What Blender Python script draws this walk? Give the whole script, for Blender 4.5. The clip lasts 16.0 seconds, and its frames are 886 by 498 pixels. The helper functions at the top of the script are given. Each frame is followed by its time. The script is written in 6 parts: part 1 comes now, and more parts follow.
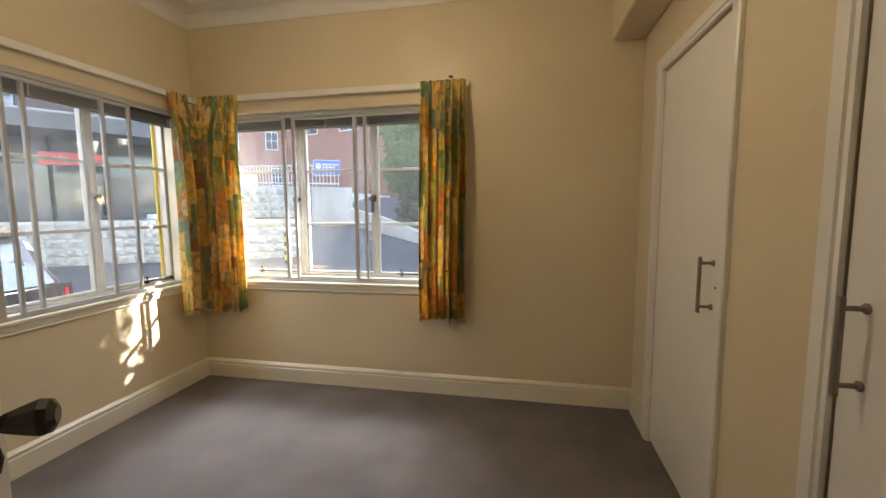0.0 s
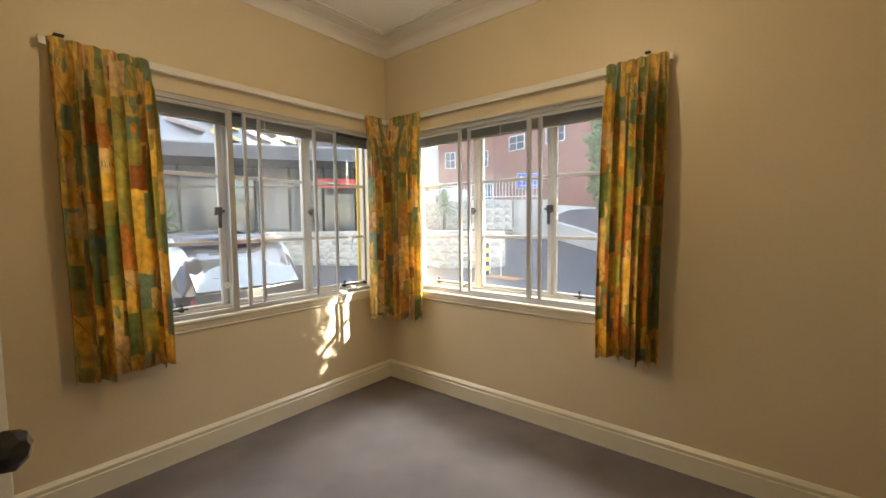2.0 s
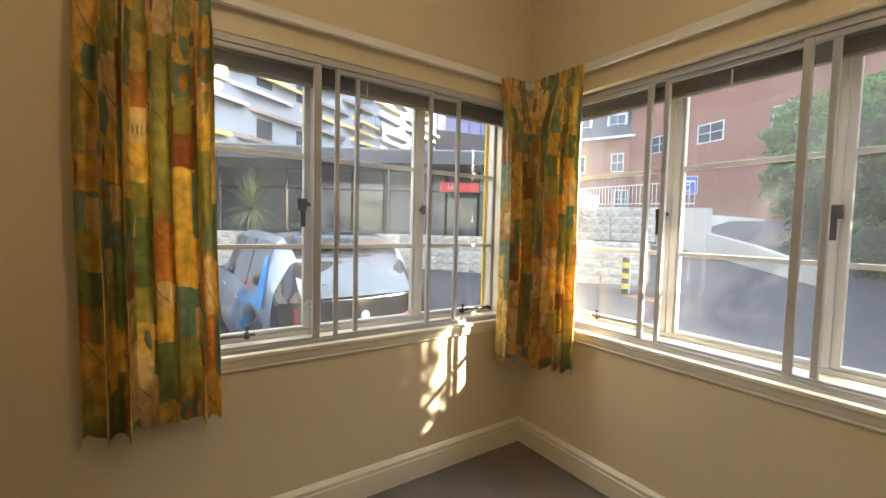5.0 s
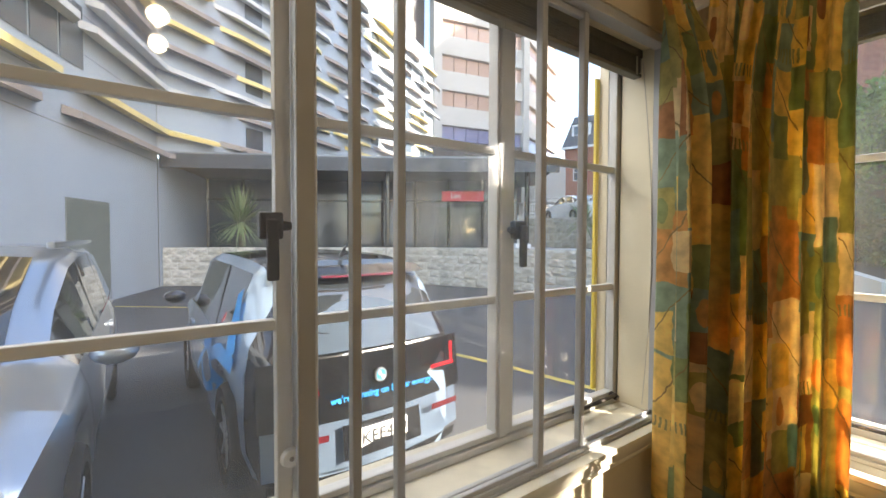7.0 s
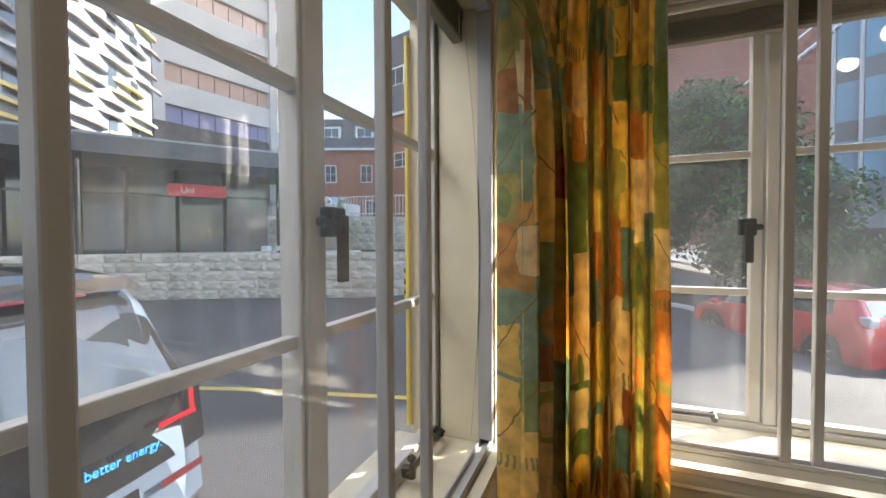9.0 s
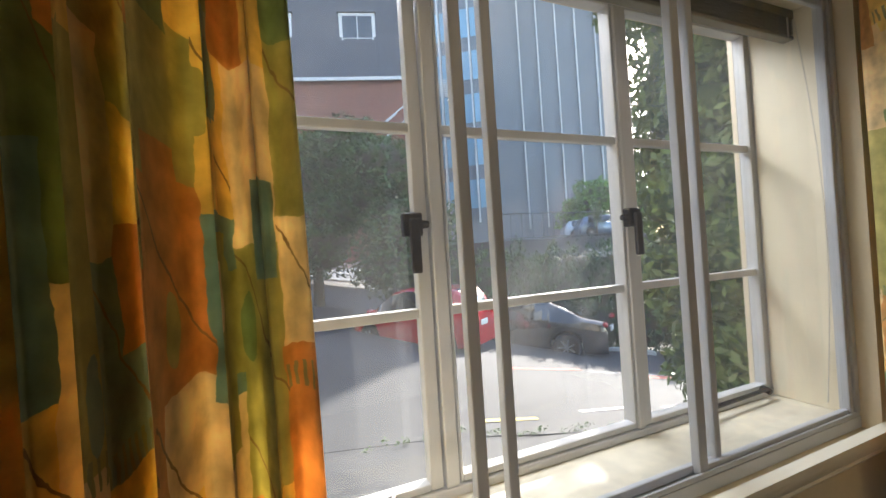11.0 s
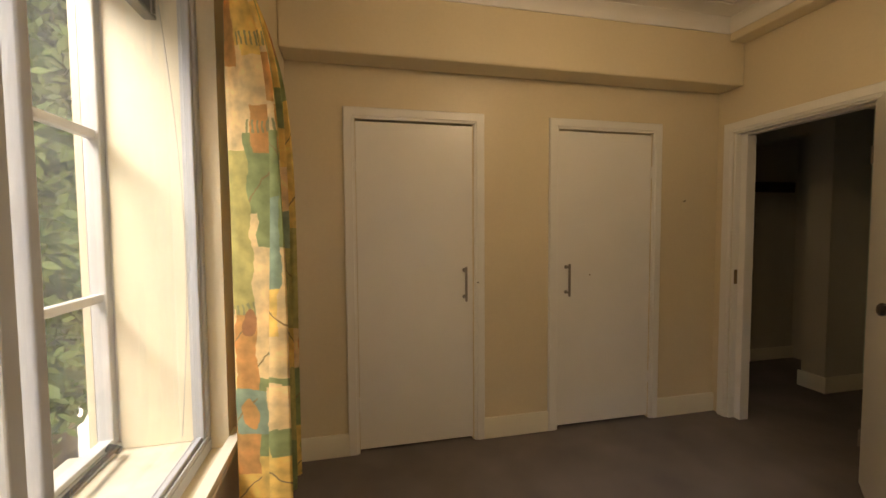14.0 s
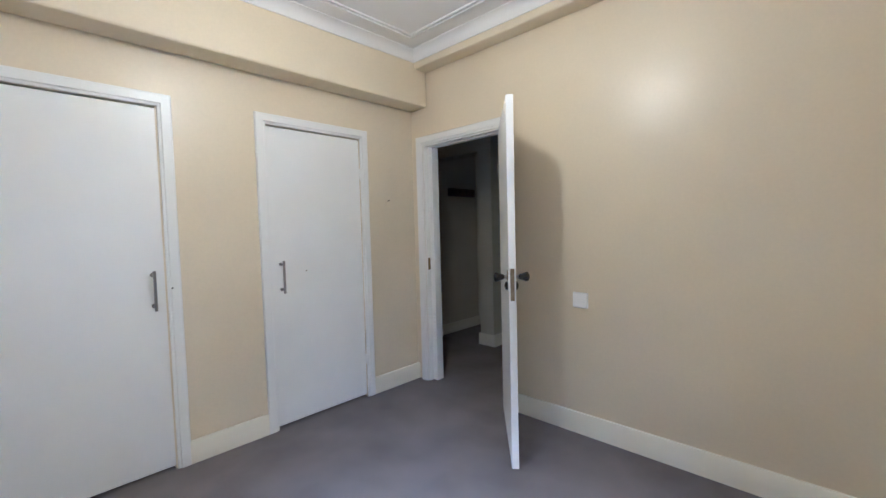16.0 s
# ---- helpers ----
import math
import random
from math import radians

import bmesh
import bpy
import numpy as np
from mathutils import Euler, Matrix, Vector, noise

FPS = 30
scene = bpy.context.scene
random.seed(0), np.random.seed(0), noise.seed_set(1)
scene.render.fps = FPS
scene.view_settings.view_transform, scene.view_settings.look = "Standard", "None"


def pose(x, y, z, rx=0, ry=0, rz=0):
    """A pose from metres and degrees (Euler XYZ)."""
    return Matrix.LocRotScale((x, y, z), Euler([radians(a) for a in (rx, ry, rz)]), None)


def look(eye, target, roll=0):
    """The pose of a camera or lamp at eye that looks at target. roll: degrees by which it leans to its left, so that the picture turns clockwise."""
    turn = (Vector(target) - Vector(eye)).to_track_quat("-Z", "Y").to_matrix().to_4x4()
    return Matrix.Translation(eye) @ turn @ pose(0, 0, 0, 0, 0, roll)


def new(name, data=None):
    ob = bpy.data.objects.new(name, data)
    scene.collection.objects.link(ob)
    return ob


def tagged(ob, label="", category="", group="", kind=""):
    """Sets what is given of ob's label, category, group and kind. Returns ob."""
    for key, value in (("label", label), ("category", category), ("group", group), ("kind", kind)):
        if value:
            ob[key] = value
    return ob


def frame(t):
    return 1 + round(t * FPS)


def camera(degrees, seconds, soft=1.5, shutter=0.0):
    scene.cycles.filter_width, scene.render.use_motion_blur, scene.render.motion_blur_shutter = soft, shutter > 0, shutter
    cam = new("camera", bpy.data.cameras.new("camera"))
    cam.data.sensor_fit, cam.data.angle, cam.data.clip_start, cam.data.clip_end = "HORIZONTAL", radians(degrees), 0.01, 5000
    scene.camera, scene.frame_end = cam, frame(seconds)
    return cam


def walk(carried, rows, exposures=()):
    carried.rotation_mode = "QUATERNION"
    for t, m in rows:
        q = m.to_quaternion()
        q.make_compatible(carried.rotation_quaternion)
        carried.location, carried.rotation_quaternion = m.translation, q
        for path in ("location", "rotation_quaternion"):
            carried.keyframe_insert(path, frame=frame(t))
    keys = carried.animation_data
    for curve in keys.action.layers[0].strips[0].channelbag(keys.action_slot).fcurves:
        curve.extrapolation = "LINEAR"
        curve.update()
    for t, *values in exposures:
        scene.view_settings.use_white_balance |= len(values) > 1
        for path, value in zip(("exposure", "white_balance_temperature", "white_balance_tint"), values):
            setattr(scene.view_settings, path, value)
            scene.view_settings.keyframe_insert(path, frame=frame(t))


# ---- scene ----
cam = camera(94.6, 16.0)
PATH = [
    (0, (2.458, -2.741, 1.316), (2.073, -0.789, 1.113), -0.4),
    (0.5, (2.438, -2.607, 1.291), (1.764, -0.732, 1.117), -0.3),
    (1, (2.468, -2.493, 1.303), (1.542, -0.727, 1.147), -0.2),
    (1.5, (2.515, -2.401, 1.318), (1.382, -0.759, 1.171), -0.3),
    (2, (2.529, -2.364, 1.308), (1.265, -0.821, 1.174), -0.6),
    (2.5, (2.532, -2.342, 1.307), (1.18, -0.875, 1.165), -0.6),
    (3, (2.512, -2.322, 1.3), (1.093, -0.919, 1.151), -0.4),
    (3.5, (2.427, -2.265, 1.29), (0.938, -0.939, 1.128), 0.1),
    (4, (2.224, -2.119, 1.303), (0.664, -0.877, 1.15), 0.8),
    (4.5, (2.05, -1.972, 1.303), (0.419, -0.822, 1.167), 1.3),
    (4.7, (1.945, -1.898, 1.293), (0.296, -0.772, 1.174), 1.5),
    (7, (0.681, -1.453, 1.366), (-0.963, -0.316, 1.308), 0.2),
    (7.5, (0.492, -1.449, 1.358), (-1.032, -0.154, 1.32), -0.3),
    (8, (0.342, -1.445, 1.382), (-0.965, 0.066, 1.289), -0.0),
    (8.5, (0.298, -1.373, 1.336), (-0.739, 0.337, 1.301), 0.1),
    (9, (0.286, -1.209, 1.357), (-0.449, 0.65, 1.307), -0.3),
    (11.4, (0.474, -0.449, 1.321), (1.528, 1.251, 1.348), -2.1),
    (11.5, (0.507, -0.419, 1.36), (1.628, 1.237, 1.305), -0.8),
    (12, (0.607, -0.392, 1.363), (2.053, 0.988, 1.305), -1.1),
    (12.5, (0.675, -0.302, 1.366), (2.452, 0.611, 1.266), -0.7),
    (13, (0.704, -0.237, 1.372), (2.658, 0.176, 1.263), -0.1),
    (13.5, (0.703, -0.238, 1.376), (2.699, -0.311, 1.263), -0.2),
    (14, (0.684, -0.35, 1.364), (2.632, -0.789, 1.262), -0.4),
    (14.5, (0.623, -0.427, 1.319), (2.466, -1.201, 1.244), -0.8),
    (15, (0.564, -0.521, 1.314), (2.261, -1.576, 1.235), -1.1),
    (15.5, (0.493, -0.62, 1.33), (2.057, -1.863, 1.232), -1.4),
    (16, (0.508, -0.561, 1.313), (1.898, -1.995, 1.209), -1.5),
]
walk(cam, [(t, look(eye, target, roll)) for t, eye, target, roll in PATH],
     exposures=[(0, 3.3, 6500, 10), (3.0, 3.3, 7200, 10), (4.7, 3.2, 6900, 10), (7, 2.6, 6900, 10), (9, 2.25, 6600, 10), (11.5, 2.0, 6400, 10), (12, 1.85, 7000, 10), (12.5, 1.85, 7700, 10), (13, 2.0, 9600, 12), (13.5, 2.5, 9300, 12), (14, 3.0, 8000, 14), (14.5, 3.4, 7100, 13), (15, 4.1, 5900, 10), (15.5, 4.3, 4600, 10), (16, 4.4, 4400, 10)])


# ---- world and light ----
world = bpy.data.worlds.new("sky")
scene.world = world
world.use_nodes = True
wn = world.node_tree
bg = wn.nodes["Background"]
sky = wn.nodes.new("ShaderNodeTexSky")
sky.sky_type = "NISHITA"
sky.sun_disc = False
SUN_EL, SUN_AZ = 28.0, 52.0          # azimuth: degrees from +y towards +x
sky.sun_elevation, sky.sun_rotation = radians(SUN_EL), radians(SUN_AZ)
wn.links.new(sky.outputs[0], bg.inputs[0])
bg.inputs[1].default_value = 0.15
sun = new("sun", bpy.data.lights.new("sun", "SUN"))
sun.data.energy, sun.data.angle, sun.data.color = 3.6, radians(0.53), (1.0, 0.93, 0.82)
_sd = Vector((math.sin(radians(SUN_AZ)) * math.cos(radians(SUN_EL)), math.cos(radians(SUN_AZ)) * math.cos(radians(SUN_EL)), math.sin(radians(SUN_EL))))
sun.matrix_world = look(_sd * 30, (0, 0, 0))
bulb = new("lamp_light", bpy.data.lights.new("lamp_light", "POINT"))
bulb.data.energy, bulb.data.shadow_soft_size, bulb.data.color = 1.9, 0.045, (1.0, 0.78, 0.50)
bulb.location = (1.65, -1.45, 2.40)
# added area lamps above each window outside, boosting the open sky's light indoors
for n, eye, to, w, h, power in (("skylight_north", (1.0, 1.15, 2.95), (1.3, -2.6, 0.3), 1.7, 0.8, 19.0), ("skylight_west", (-1.15, -1.0, 2.95), (2.0, -1.3, 0.2), 1.7, 0.8, 8.0)):
    lg = new(n, bpy.data.lights.new(n, "AREA"))
    lg.data.shape, lg.data.size, lg.data.size_y, lg.data.energy, lg.data.color = "RECTANGLE", w, h, power, (0.92, 0.95, 1.0)
    lg.matrix_world = look(eye, to)

# ---- materials ----
MATS = {}


def mat(name, color, rough=0.6, metal=0.0, grain=0.0, scale=20.0, stain=0.0, stain_scale=1.5, bump=0.0, bump_scale=200.0, island=0.0, coat=0.0, spec=0.5):
    if name in MATS:
        return MATS[name]
    m = bpy.data.materials.new(name)
    m.use_nodes = True
    nt = m.node_tree
    b = nt.nodes["Principled BSDF"]
    b.inputs["Roughness"].default_value, b.inputs["Metallic"].default_value = rough, metal
    b.inputs["Coat Weight"].default_value = coat
    b.inputs["Specular IOR Level"].default_value = spec
    out = None
    rgb = nt.nodes.new("ShaderNodeRGB")
    rgb.outputs[0].default_value = (*color, 1)
    out = rgb.outputs[0]
    tc = nt.nodes.new("ShaderNodeTexCoord")

    def modulate(src, sc, amount, detail):
        n = nt.nodes.new("ShaderNodeTexNoise")
        n.inputs["Scale"].default_value, n.inputs["Detail"].default_value = sc, detail
        nt.links.new(tc.outputs["Object"], n.inputs["Vector"])
        mr = nt.nodes.new("ShaderNodeMapRange")
        mr.inputs["From Min"].default_value, mr.inputs["From Max"].default_value = 0.3, 0.7
        mr.inputs["To Min"].default_value, mr.inputs["To Max"].default_value = 1 - amount, 1 + amount
        nt.links.new(n.outputs[0], mr.inputs[0])
        vm = nt.nodes.new("ShaderNodeVectorMath")
        vm.operation = "SCALE"
        nt.links.new(src, vm.inputs[0])
        nt.links.new(mr.outputs[0], vm.inputs["Scale"])
        return vm.outputs[0]

    if grain:
        out = modulate(out, scale, grain, 4)
    if stain:
        out = modulate(out, stain_scale, stain, 3)
    if island:
        g = nt.nodes.new("ShaderNodeNewGeometry")
        oi = nt.nodes.new("ShaderNodeObjectInfo")
        ad = nt.nodes.new("ShaderNodeMath")
        ad.operation = "ADD"
        nt.links.new(g.outputs["Random Per Island"], ad.inputs[0])
        nt.links.new(oi.outputs["Random"], ad.inputs[1])
        mr = nt.nodes.new("ShaderNodeMapRange")
        mr.inputs["From Max"].default_value = 2
        mr.inputs["To Min"].default_value, mr.inputs["To Max"].default_value = 1 - island, 1 + island
        nt.links.new(ad.outputs[0], mr.inputs[0])
        vm = nt.nodes.new("ShaderNodeVectorMath")
        vm.operation = "SCALE"
        nt.links.new(out, vm.inputs[0])
        nt.links.new(mr.outputs[0], vm.inputs["Scale"])
        out = vm.outputs[0]
    nt.links.new(out, b.inputs["Base Color"])
    if bump:
        n = nt.nodes.new("ShaderNodeTexNoise")
        n.inputs["Scale"].default_value, n.inputs["Detail"].default_value = bump_scale, 3
        nt.links.new(tc.outputs["Object"], n.inputs["Vector"])
        bp = nt.nodes.new("ShaderNodeBump")
        bp.inputs["Strength"].default_value, bp.inputs["Distance"].default_value = bump, 0.004
        nt.links.new(n.outputs[0], bp.inputs["Height"])
        nt.links.new(bp.outputs[0], b.inputs["Normal"])
    MATS[name] = m
    return m


def glass_mat(name, tint=(1, 1, 1), haze=0.0, rough=0.0, gloss=0.06, streak=1.0):
    m = bpy.data.materials.new(name)
    m.use_nodes = True
    nt = m.node_tree
    nt.nodes.remove(nt.nodes["Principled BSDF"])
    o = nt.nodes["Material Output"]
    tr, gl, mx = (nt.nodes.new("ShaderNodeBsdf" + k) for k in ("Transparent", "Glossy", "Diffuse"))
    tr.inputs[0].default_value = (*tint, 1)
    gl.inputs["Roughness"].default_value = rough
    mx.inputs[0].default_value = (0.8, 0.82, 0.84, 1)
    fc = nt.nodes.new("ShaderNodeLayerWeight")
    pw = nt.nodes.new("ShaderNodeMath")
    pw.operation = "POWER"
    nt.links.new(fc.outputs["Facing"], pw.inputs[0])
    pw.inputs[1].default_value = 5
    fr = nt.nodes.new("ShaderNodeMath")
    fr.operation = "MULTIPLY_ADD"
    nt.links.new(pw.outputs[0], fr.inputs[0])
    fr.inputs[1].default_value, fr.inputs[2].default_value = 0.6, gloss
    a = nt.nodes.new("ShaderNodeMixShader")
    nt.links.new(fr.outputs[0], a.inputs[0])
    nt.links.new(tr.outputs[0], a.inputs[1])
    nt.links.new(gl.outputs[0], a.inputs[2])
    b = nt.nodes.new("ShaderNodeMixShader")
    tc = nt.nodes.new("ShaderNodeTexCoord")
    n = nt.nodes.new("ShaderNodeTexNoise")
    n.inputs["Scale"].default_value, n.inputs["Detail"].default_value = 3.0, 5
    mp = nt.nodes.new("ShaderNodeMapping")
    mp.inputs["Scale"].default_value = (1, 1, streak)
    nt.links.new(tc.outputs["Object"], mp.inputs[0])
    nt.links.new(mp.outputs[0], n.inputs["Vector"])
    mr = nt.nodes.new("ShaderNodeMapRange")
    mr.inputs["From Min"].default_value, mr.inputs["From Max"].default_value = 0.35, 0.75
    mr.inputs["To Min"].default_value, mr.inputs["To Max"].default_value = haze * 0.35, haze
    nt.links.new(n.outputs[0], mr.inputs[0])
    nt.links.new(mr.outputs[0], b.inputs[0])
    nt.links.new(a.outputs[0], b.inputs[1])
    dust = nt.nodes.new("ShaderNodeBsdfTranslucent")
    dust.inputs[0].default_value = (0.8, 0.82, 0.84, 1)
    film = nt.nodes.new("ShaderNodeMixShader")
    film.inputs[0].default_value = 0.75
    nt.links.new(mx.outputs[0], film.inputs[1])
    nt.links.new(dust.outputs[0], film.inputs[2])
    nt.links.new(film.outputs[0], b.inputs[2])
    nt.links.new(b.outputs[0], o.inputs[0])
    return m


M_WALL = mat("cream_wall_paint", (0.69, 0.59, 0.41), 0.34, stain=0.04, stain_scale=1.2, bump=0.10, bump_scale=140, grain=0.015, scale=60)
M_REVEAL = mat("cream_reveal_paint", (0.76, 0.68, 0.50), 0.45, stain=0.08, stain_scale=4, bump=0.15, bump_scale=90)
M_TRIM = mat("cream_gloss_trim", (0.76, 0.71, 0.57), 0.3, stain=0.03, stain_scale=3, bump=0.05)
M_WHITE = mat("white_gloss_paint", (0.78, 0.76, 0.71), 0.32, stain=0.03, stain_scale=2, bump=0.06, bump_scale=60)
M_CEIL = mat("ceiling_paint", (0.78, 0.75, 0.70), 0.6, stain=0.03, bump=0.08, bump_scale=80)
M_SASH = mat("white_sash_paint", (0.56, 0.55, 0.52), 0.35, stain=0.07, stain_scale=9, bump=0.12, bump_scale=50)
M_ALU = mat("white_aluminium", (0.45, 0.455, 0.46), 0.35, grain=0.02)
M_CARPET = mat("grey_brown_carpet", (0.190, 0.168, 0.160), 0.95, grain=0.28, scale=320, stain=0.16, stain_scale=2.6, bump=0.7, bump_scale=420, spec=0.15)
M_DARK = mat("dark_bronze_metal", (0.035, 0.028, 0.024), 0.4, metal=0.6, grain=0.2, scale=60)
M_STEEL = mat("brushed_steel", (0.30, 0.27, 0.24), 0.35, metal=1.0, grain=0.1, scale=90)
M_GLASS = glass_mat("window_glass", haze=0.06)
M_DUSTY = glass_mat("dusty_window_glass", haze=0.07, streak=0.3)

# ---- mesh helpers ----


def box_bm(bm, x0, x1, y0, y1, z0, z1, bevel=0.0):
    m = Matrix.Translation(((x0 + x1) / 2, (y0 + y1) / 2, (z0 + z1) / 2)) @ Matrix.Diagonal((abs(x1 - x0), abs(y1 - y0), abs(z1 - z0), 1))
    r = bmesh.ops.create_cube(bm, size=1, matrix=m)
    if bevel:
        es = {e for v in r["verts"] for e in v.link_edges}
        bmesh.ops.bevel(bm, geom=list(es), offset=bevel, segments=2, affect="EDGES", profile=0.5)
    return bm


def boxes(lst, bevel=0.0):
    bm = bmesh.new()
    for b in lst:
        t = bmesh.new()
        box_bm(t, *b, bevel=bevel)
        me = bpy.data.meshes.new("tmp")
        t.to_mesh(me)
        t.free()
        bm.from_mesh(me)
        bpy.data.meshes.remove(me)
    return bm


def cyl_bm(bm, p0, p1, r0, r1=None, seg=16, caps=True):
    p0, p1 = Vector(p0), Vector(p1)
    r1 = r0 if r1 is None else r1
    d = p1 - p0
    m = Matrix.Translation((p0 + p1) / 2) @ d.to_track_quat("Z", "Y").to_matrix().to_4x4()
    bmesh.ops.create_cone(bm, cap_ends=caps, segments=seg, radius1=r0, radius2=r1, depth=d.length, matrix=m)
    return bm


def lathe_bm(bm, prof, m=Matrix(), seg=24):
    rings = []
    for r, z in prof:
        rings.append([bm.verts.new(m @ Vector((r * math.cos(2 * math.pi * i / seg), r * math.sin(2 * math.pi * i / seg), z))) for i in range(seg)])
    for a, b in zip(rings, rings[1:]):
        for i in range(seg):
            bm.faces.new((a[i], a[(i + 1) % seg], b[(i + 1) % seg], b[i]))
    bm.faces.new(rings[0][::-1])
    bm.faces.new(rings[-1])
    return bm


def prism_bm(bm, prof, a, b, up=(0, 0, 1), side=None):
    """Sweep a closed profile (s, h) from a to b; s along side, h along up."""
    a, b, up = Vector(a), Vector(b), Vector(up)
    side = Vector(side)
    ra = [bm.verts.new(a + side * s + up * h) for s, h in prof]
    rb = [bm.verts.new(b + side * s + up * h) for s, h in prof]
    n = len(prof)
    for i in range(n):
        bm.faces.new((ra[i], ra[(i + 1) % n], rb[(i + 1) % n], rb[i]))
    bm.faces.new(ra[::-1])
    bm.faces.new(rb)
    bmesh.ops.recalc_face_normals(bm, faces=bm.faces[:])
    return bm


def part(name, bm, material, parent=None, label="", smooth=False, kind=""):
    me = bpy.data.meshes.new(name)
    bmesh.ops.recalc_face_normals(bm, faces=bm.faces[:])
    bm.to_mesh(me)
    bm.free()
    if smooth:
        for p in me.polygons:
            p.use_smooth = True
        me.set_sharp_from_angle(angle=radians(40))
    me.materials.append(material)
    ob = new(name, me)
    if parent:
        ob.parent = parent
    return tagged(ob, label, kind=kind)


def empty(name, loc, label, category, group="", rz=0):
    ob = new(name)
    ob.matrix_basis = pose(*loc, 0, 0, rz)
    return tagged(ob, label, category, group)


def struct(name, bm, material, label="", smooth=False):
    return part(name, bm, material, None, label, smooth, "structure")


def wall_bm(u0, u1, z0, z1, holes, put):
    """A slab from a grid of cells with holes left open. put(u, d, z) -> point, d 0 inner face, 1 outer."""
    us = sorted({u0, u1, *[h[0] for h in holes], *[h[1] for h in holes]})
    zs = sorted({z0, z1, *[h[2] for h in holes], *[h[3] for h in holes]})
    bm = bmesh.new()
    cache = {}

    def v(u, d, z):
        k = (u, d, z)
        if k not in cache:
            cache[k] = bm.verts.new(put(u, d, z))
        return cache[k]

    def solid(i, j):
        if i < 0 or j < 0 or i >= len(us) - 1 or j >= len(zs) - 1:
            return False
        u, z = (us[i] + us[i + 1]) / 2, (zs[j] + zs[j + 1]) / 2
        return not any(h[0] < u < h[1] and h[2] < z < h[3] for h in holes)

    for i in range(len(us) - 1):
        for j in range(len(zs) - 1):
            if not solid(i, j):
                continue
            a, b, c, d = us[i], us[i + 1], zs[j], zs[j + 1]
            bm.faces.new((v(a, 0, c), v(b, 0, c), v(b, 0, d), v(a, 0, d)))
            bm.faces.new((v(a, 1, c), v(a, 1, d), v(b, 1, d), v(b, 1, c)))
            if not solid(i - 1, j):
                bm.faces.new((v(a, 0, c), v(a, 0, d), v(a, 1, d), v(a, 1, c)))
            if not solid(i + 1, j):
                bm.faces.new((v(b, 0, c), v(b, 1, c), v(b, 1, d), v(b, 0, d)))
            if not solid(i, j - 1):
                bm.faces.new((v(a, 0, c), v(a, 1, c), v(b, 1, c), v(b, 0, c)))
            if not solid(i, j + 1):
                bm.faces.new((v(a, 0, d), v(b, 0, d), v(b, 1, d), v(a, 1, d)))
    return bm


# ---- the room ----
RX, RY, RZ = 3.16, -2.95, 2.70
WT, NT = 0.26, 0.34                      # wall thicknesses west and north
SILL, HEAD = 0.775, 2.01
WW = (-1.90, -0.09)                      # west opening along y
NW = (0.09, 1.93)                        # north opening along x
BX, BZ = 2.97, 2.306                      # east bulkhead
SB = 2.58

struct("floor", boxes([(0, RX + 0.12, RY, 0, -0.12, 0), (1.6, 5.0, -4.9, RY, -0.12, -0.0)]), M_CARPET, "grey-brown cut pile carpet over the bedroom and hall")
struct("ceiling", boxes([(0, RX, RY, 0, RZ, RZ + 0.15)]), M_CEIL, "off-white plaster ceiling")
struct("wall_west", wall_bm(RY - 0.12, NT, -0.5, 3.4, [(WW[0], WW[1], SILL - 0.03, HEAD)], lambda u, d, z: (-WT * d, u, z)), M_WALL, "cream painted wall under and around a wide casement window")
struct("wall_north", wall_bm(0.0, RX + 0.12, -0.5, 3.4, [(NW[0], NW[1], SILL - 0.03, HEAD)], lambda u, d, z: (u, NT * d, z)), M_WALL, "cream painted wall with a wide casement window")
struct("wall_east", wall_bm(RY, 0, 0, RZ, [(-1.10, -0.385, 0.0, 2.005), (-2.40, -1.68, 0.0, 2.005)], lambda u, d, z: (RX + 0.12 * d, u, z)), M_WALL, "cream painted wall with two white cupboard doors")
struct("wall_south", wall_bm(0, RX + 0.12, 0, RZ, [(2.20, 3.031, 0.0, 2.008)], lambda u, d, z: (u, RY - 0.12 * d, z)), M_WALL, "cream painted wall with the doorway to the hall")
for n, b in (("bulkhead_east", (BX, RX, RY, 0, BZ, RZ)), ("bulkhead_south", (0, BX, RY, RY + 0.13, SB, RZ))):
    struct(n, boxes([b], 0.012), M_WALL, "cream painted boxed beam along the top of the wall")


M_SILLD = mat("worn_sill_paint", (0.62, 0.56, 0.42), 0.5, stain=0.18, stain_scale=6, bump=0.25, bump_scale=60, grain=0.08, scale=30)
M_BLIND = mat("olive_blind_slat", (0.16, 0.14, 0.095), 0.45, grain=0.05)
M_CORD = mat("pale_cord", (0.6, 0.55, 0.45), 0.8)
M_YEL = mat("yellow_paint_and_sunlit_edge", (0.78, 0.58, 0.06), 0.4, stain=0.06)
M_BLACK = mat("black_bakelite", (0.012, 0.011, 0.011), 0.22, coat=0.3)
M_BRASS = mat("aged_brass_plate", (0.22, 0.16, 0.09), 0.42, metal=1.0, grain=0.2, scale=50)
M_HALL = mat("hall_wall_paint", (0.50, 0.46, 0.36), 0.6, stain=0.05)
M_GREEN = mat("pale_green_wall_paint", (0.52, 0.60, 0.52), 0.55)
M_PLASTIC = mat("white_switch_plastic", (0.80, 0.79, 0.76), 0.4)
M_WOOD = mat("dark_stained_wood", (0.07, 0.035, 0.018), 0.45, grain=0.2, scale=14)
M_OPAL = mat("opal_glass_shade", (0.85, 0.82, 0.76), 0.25)


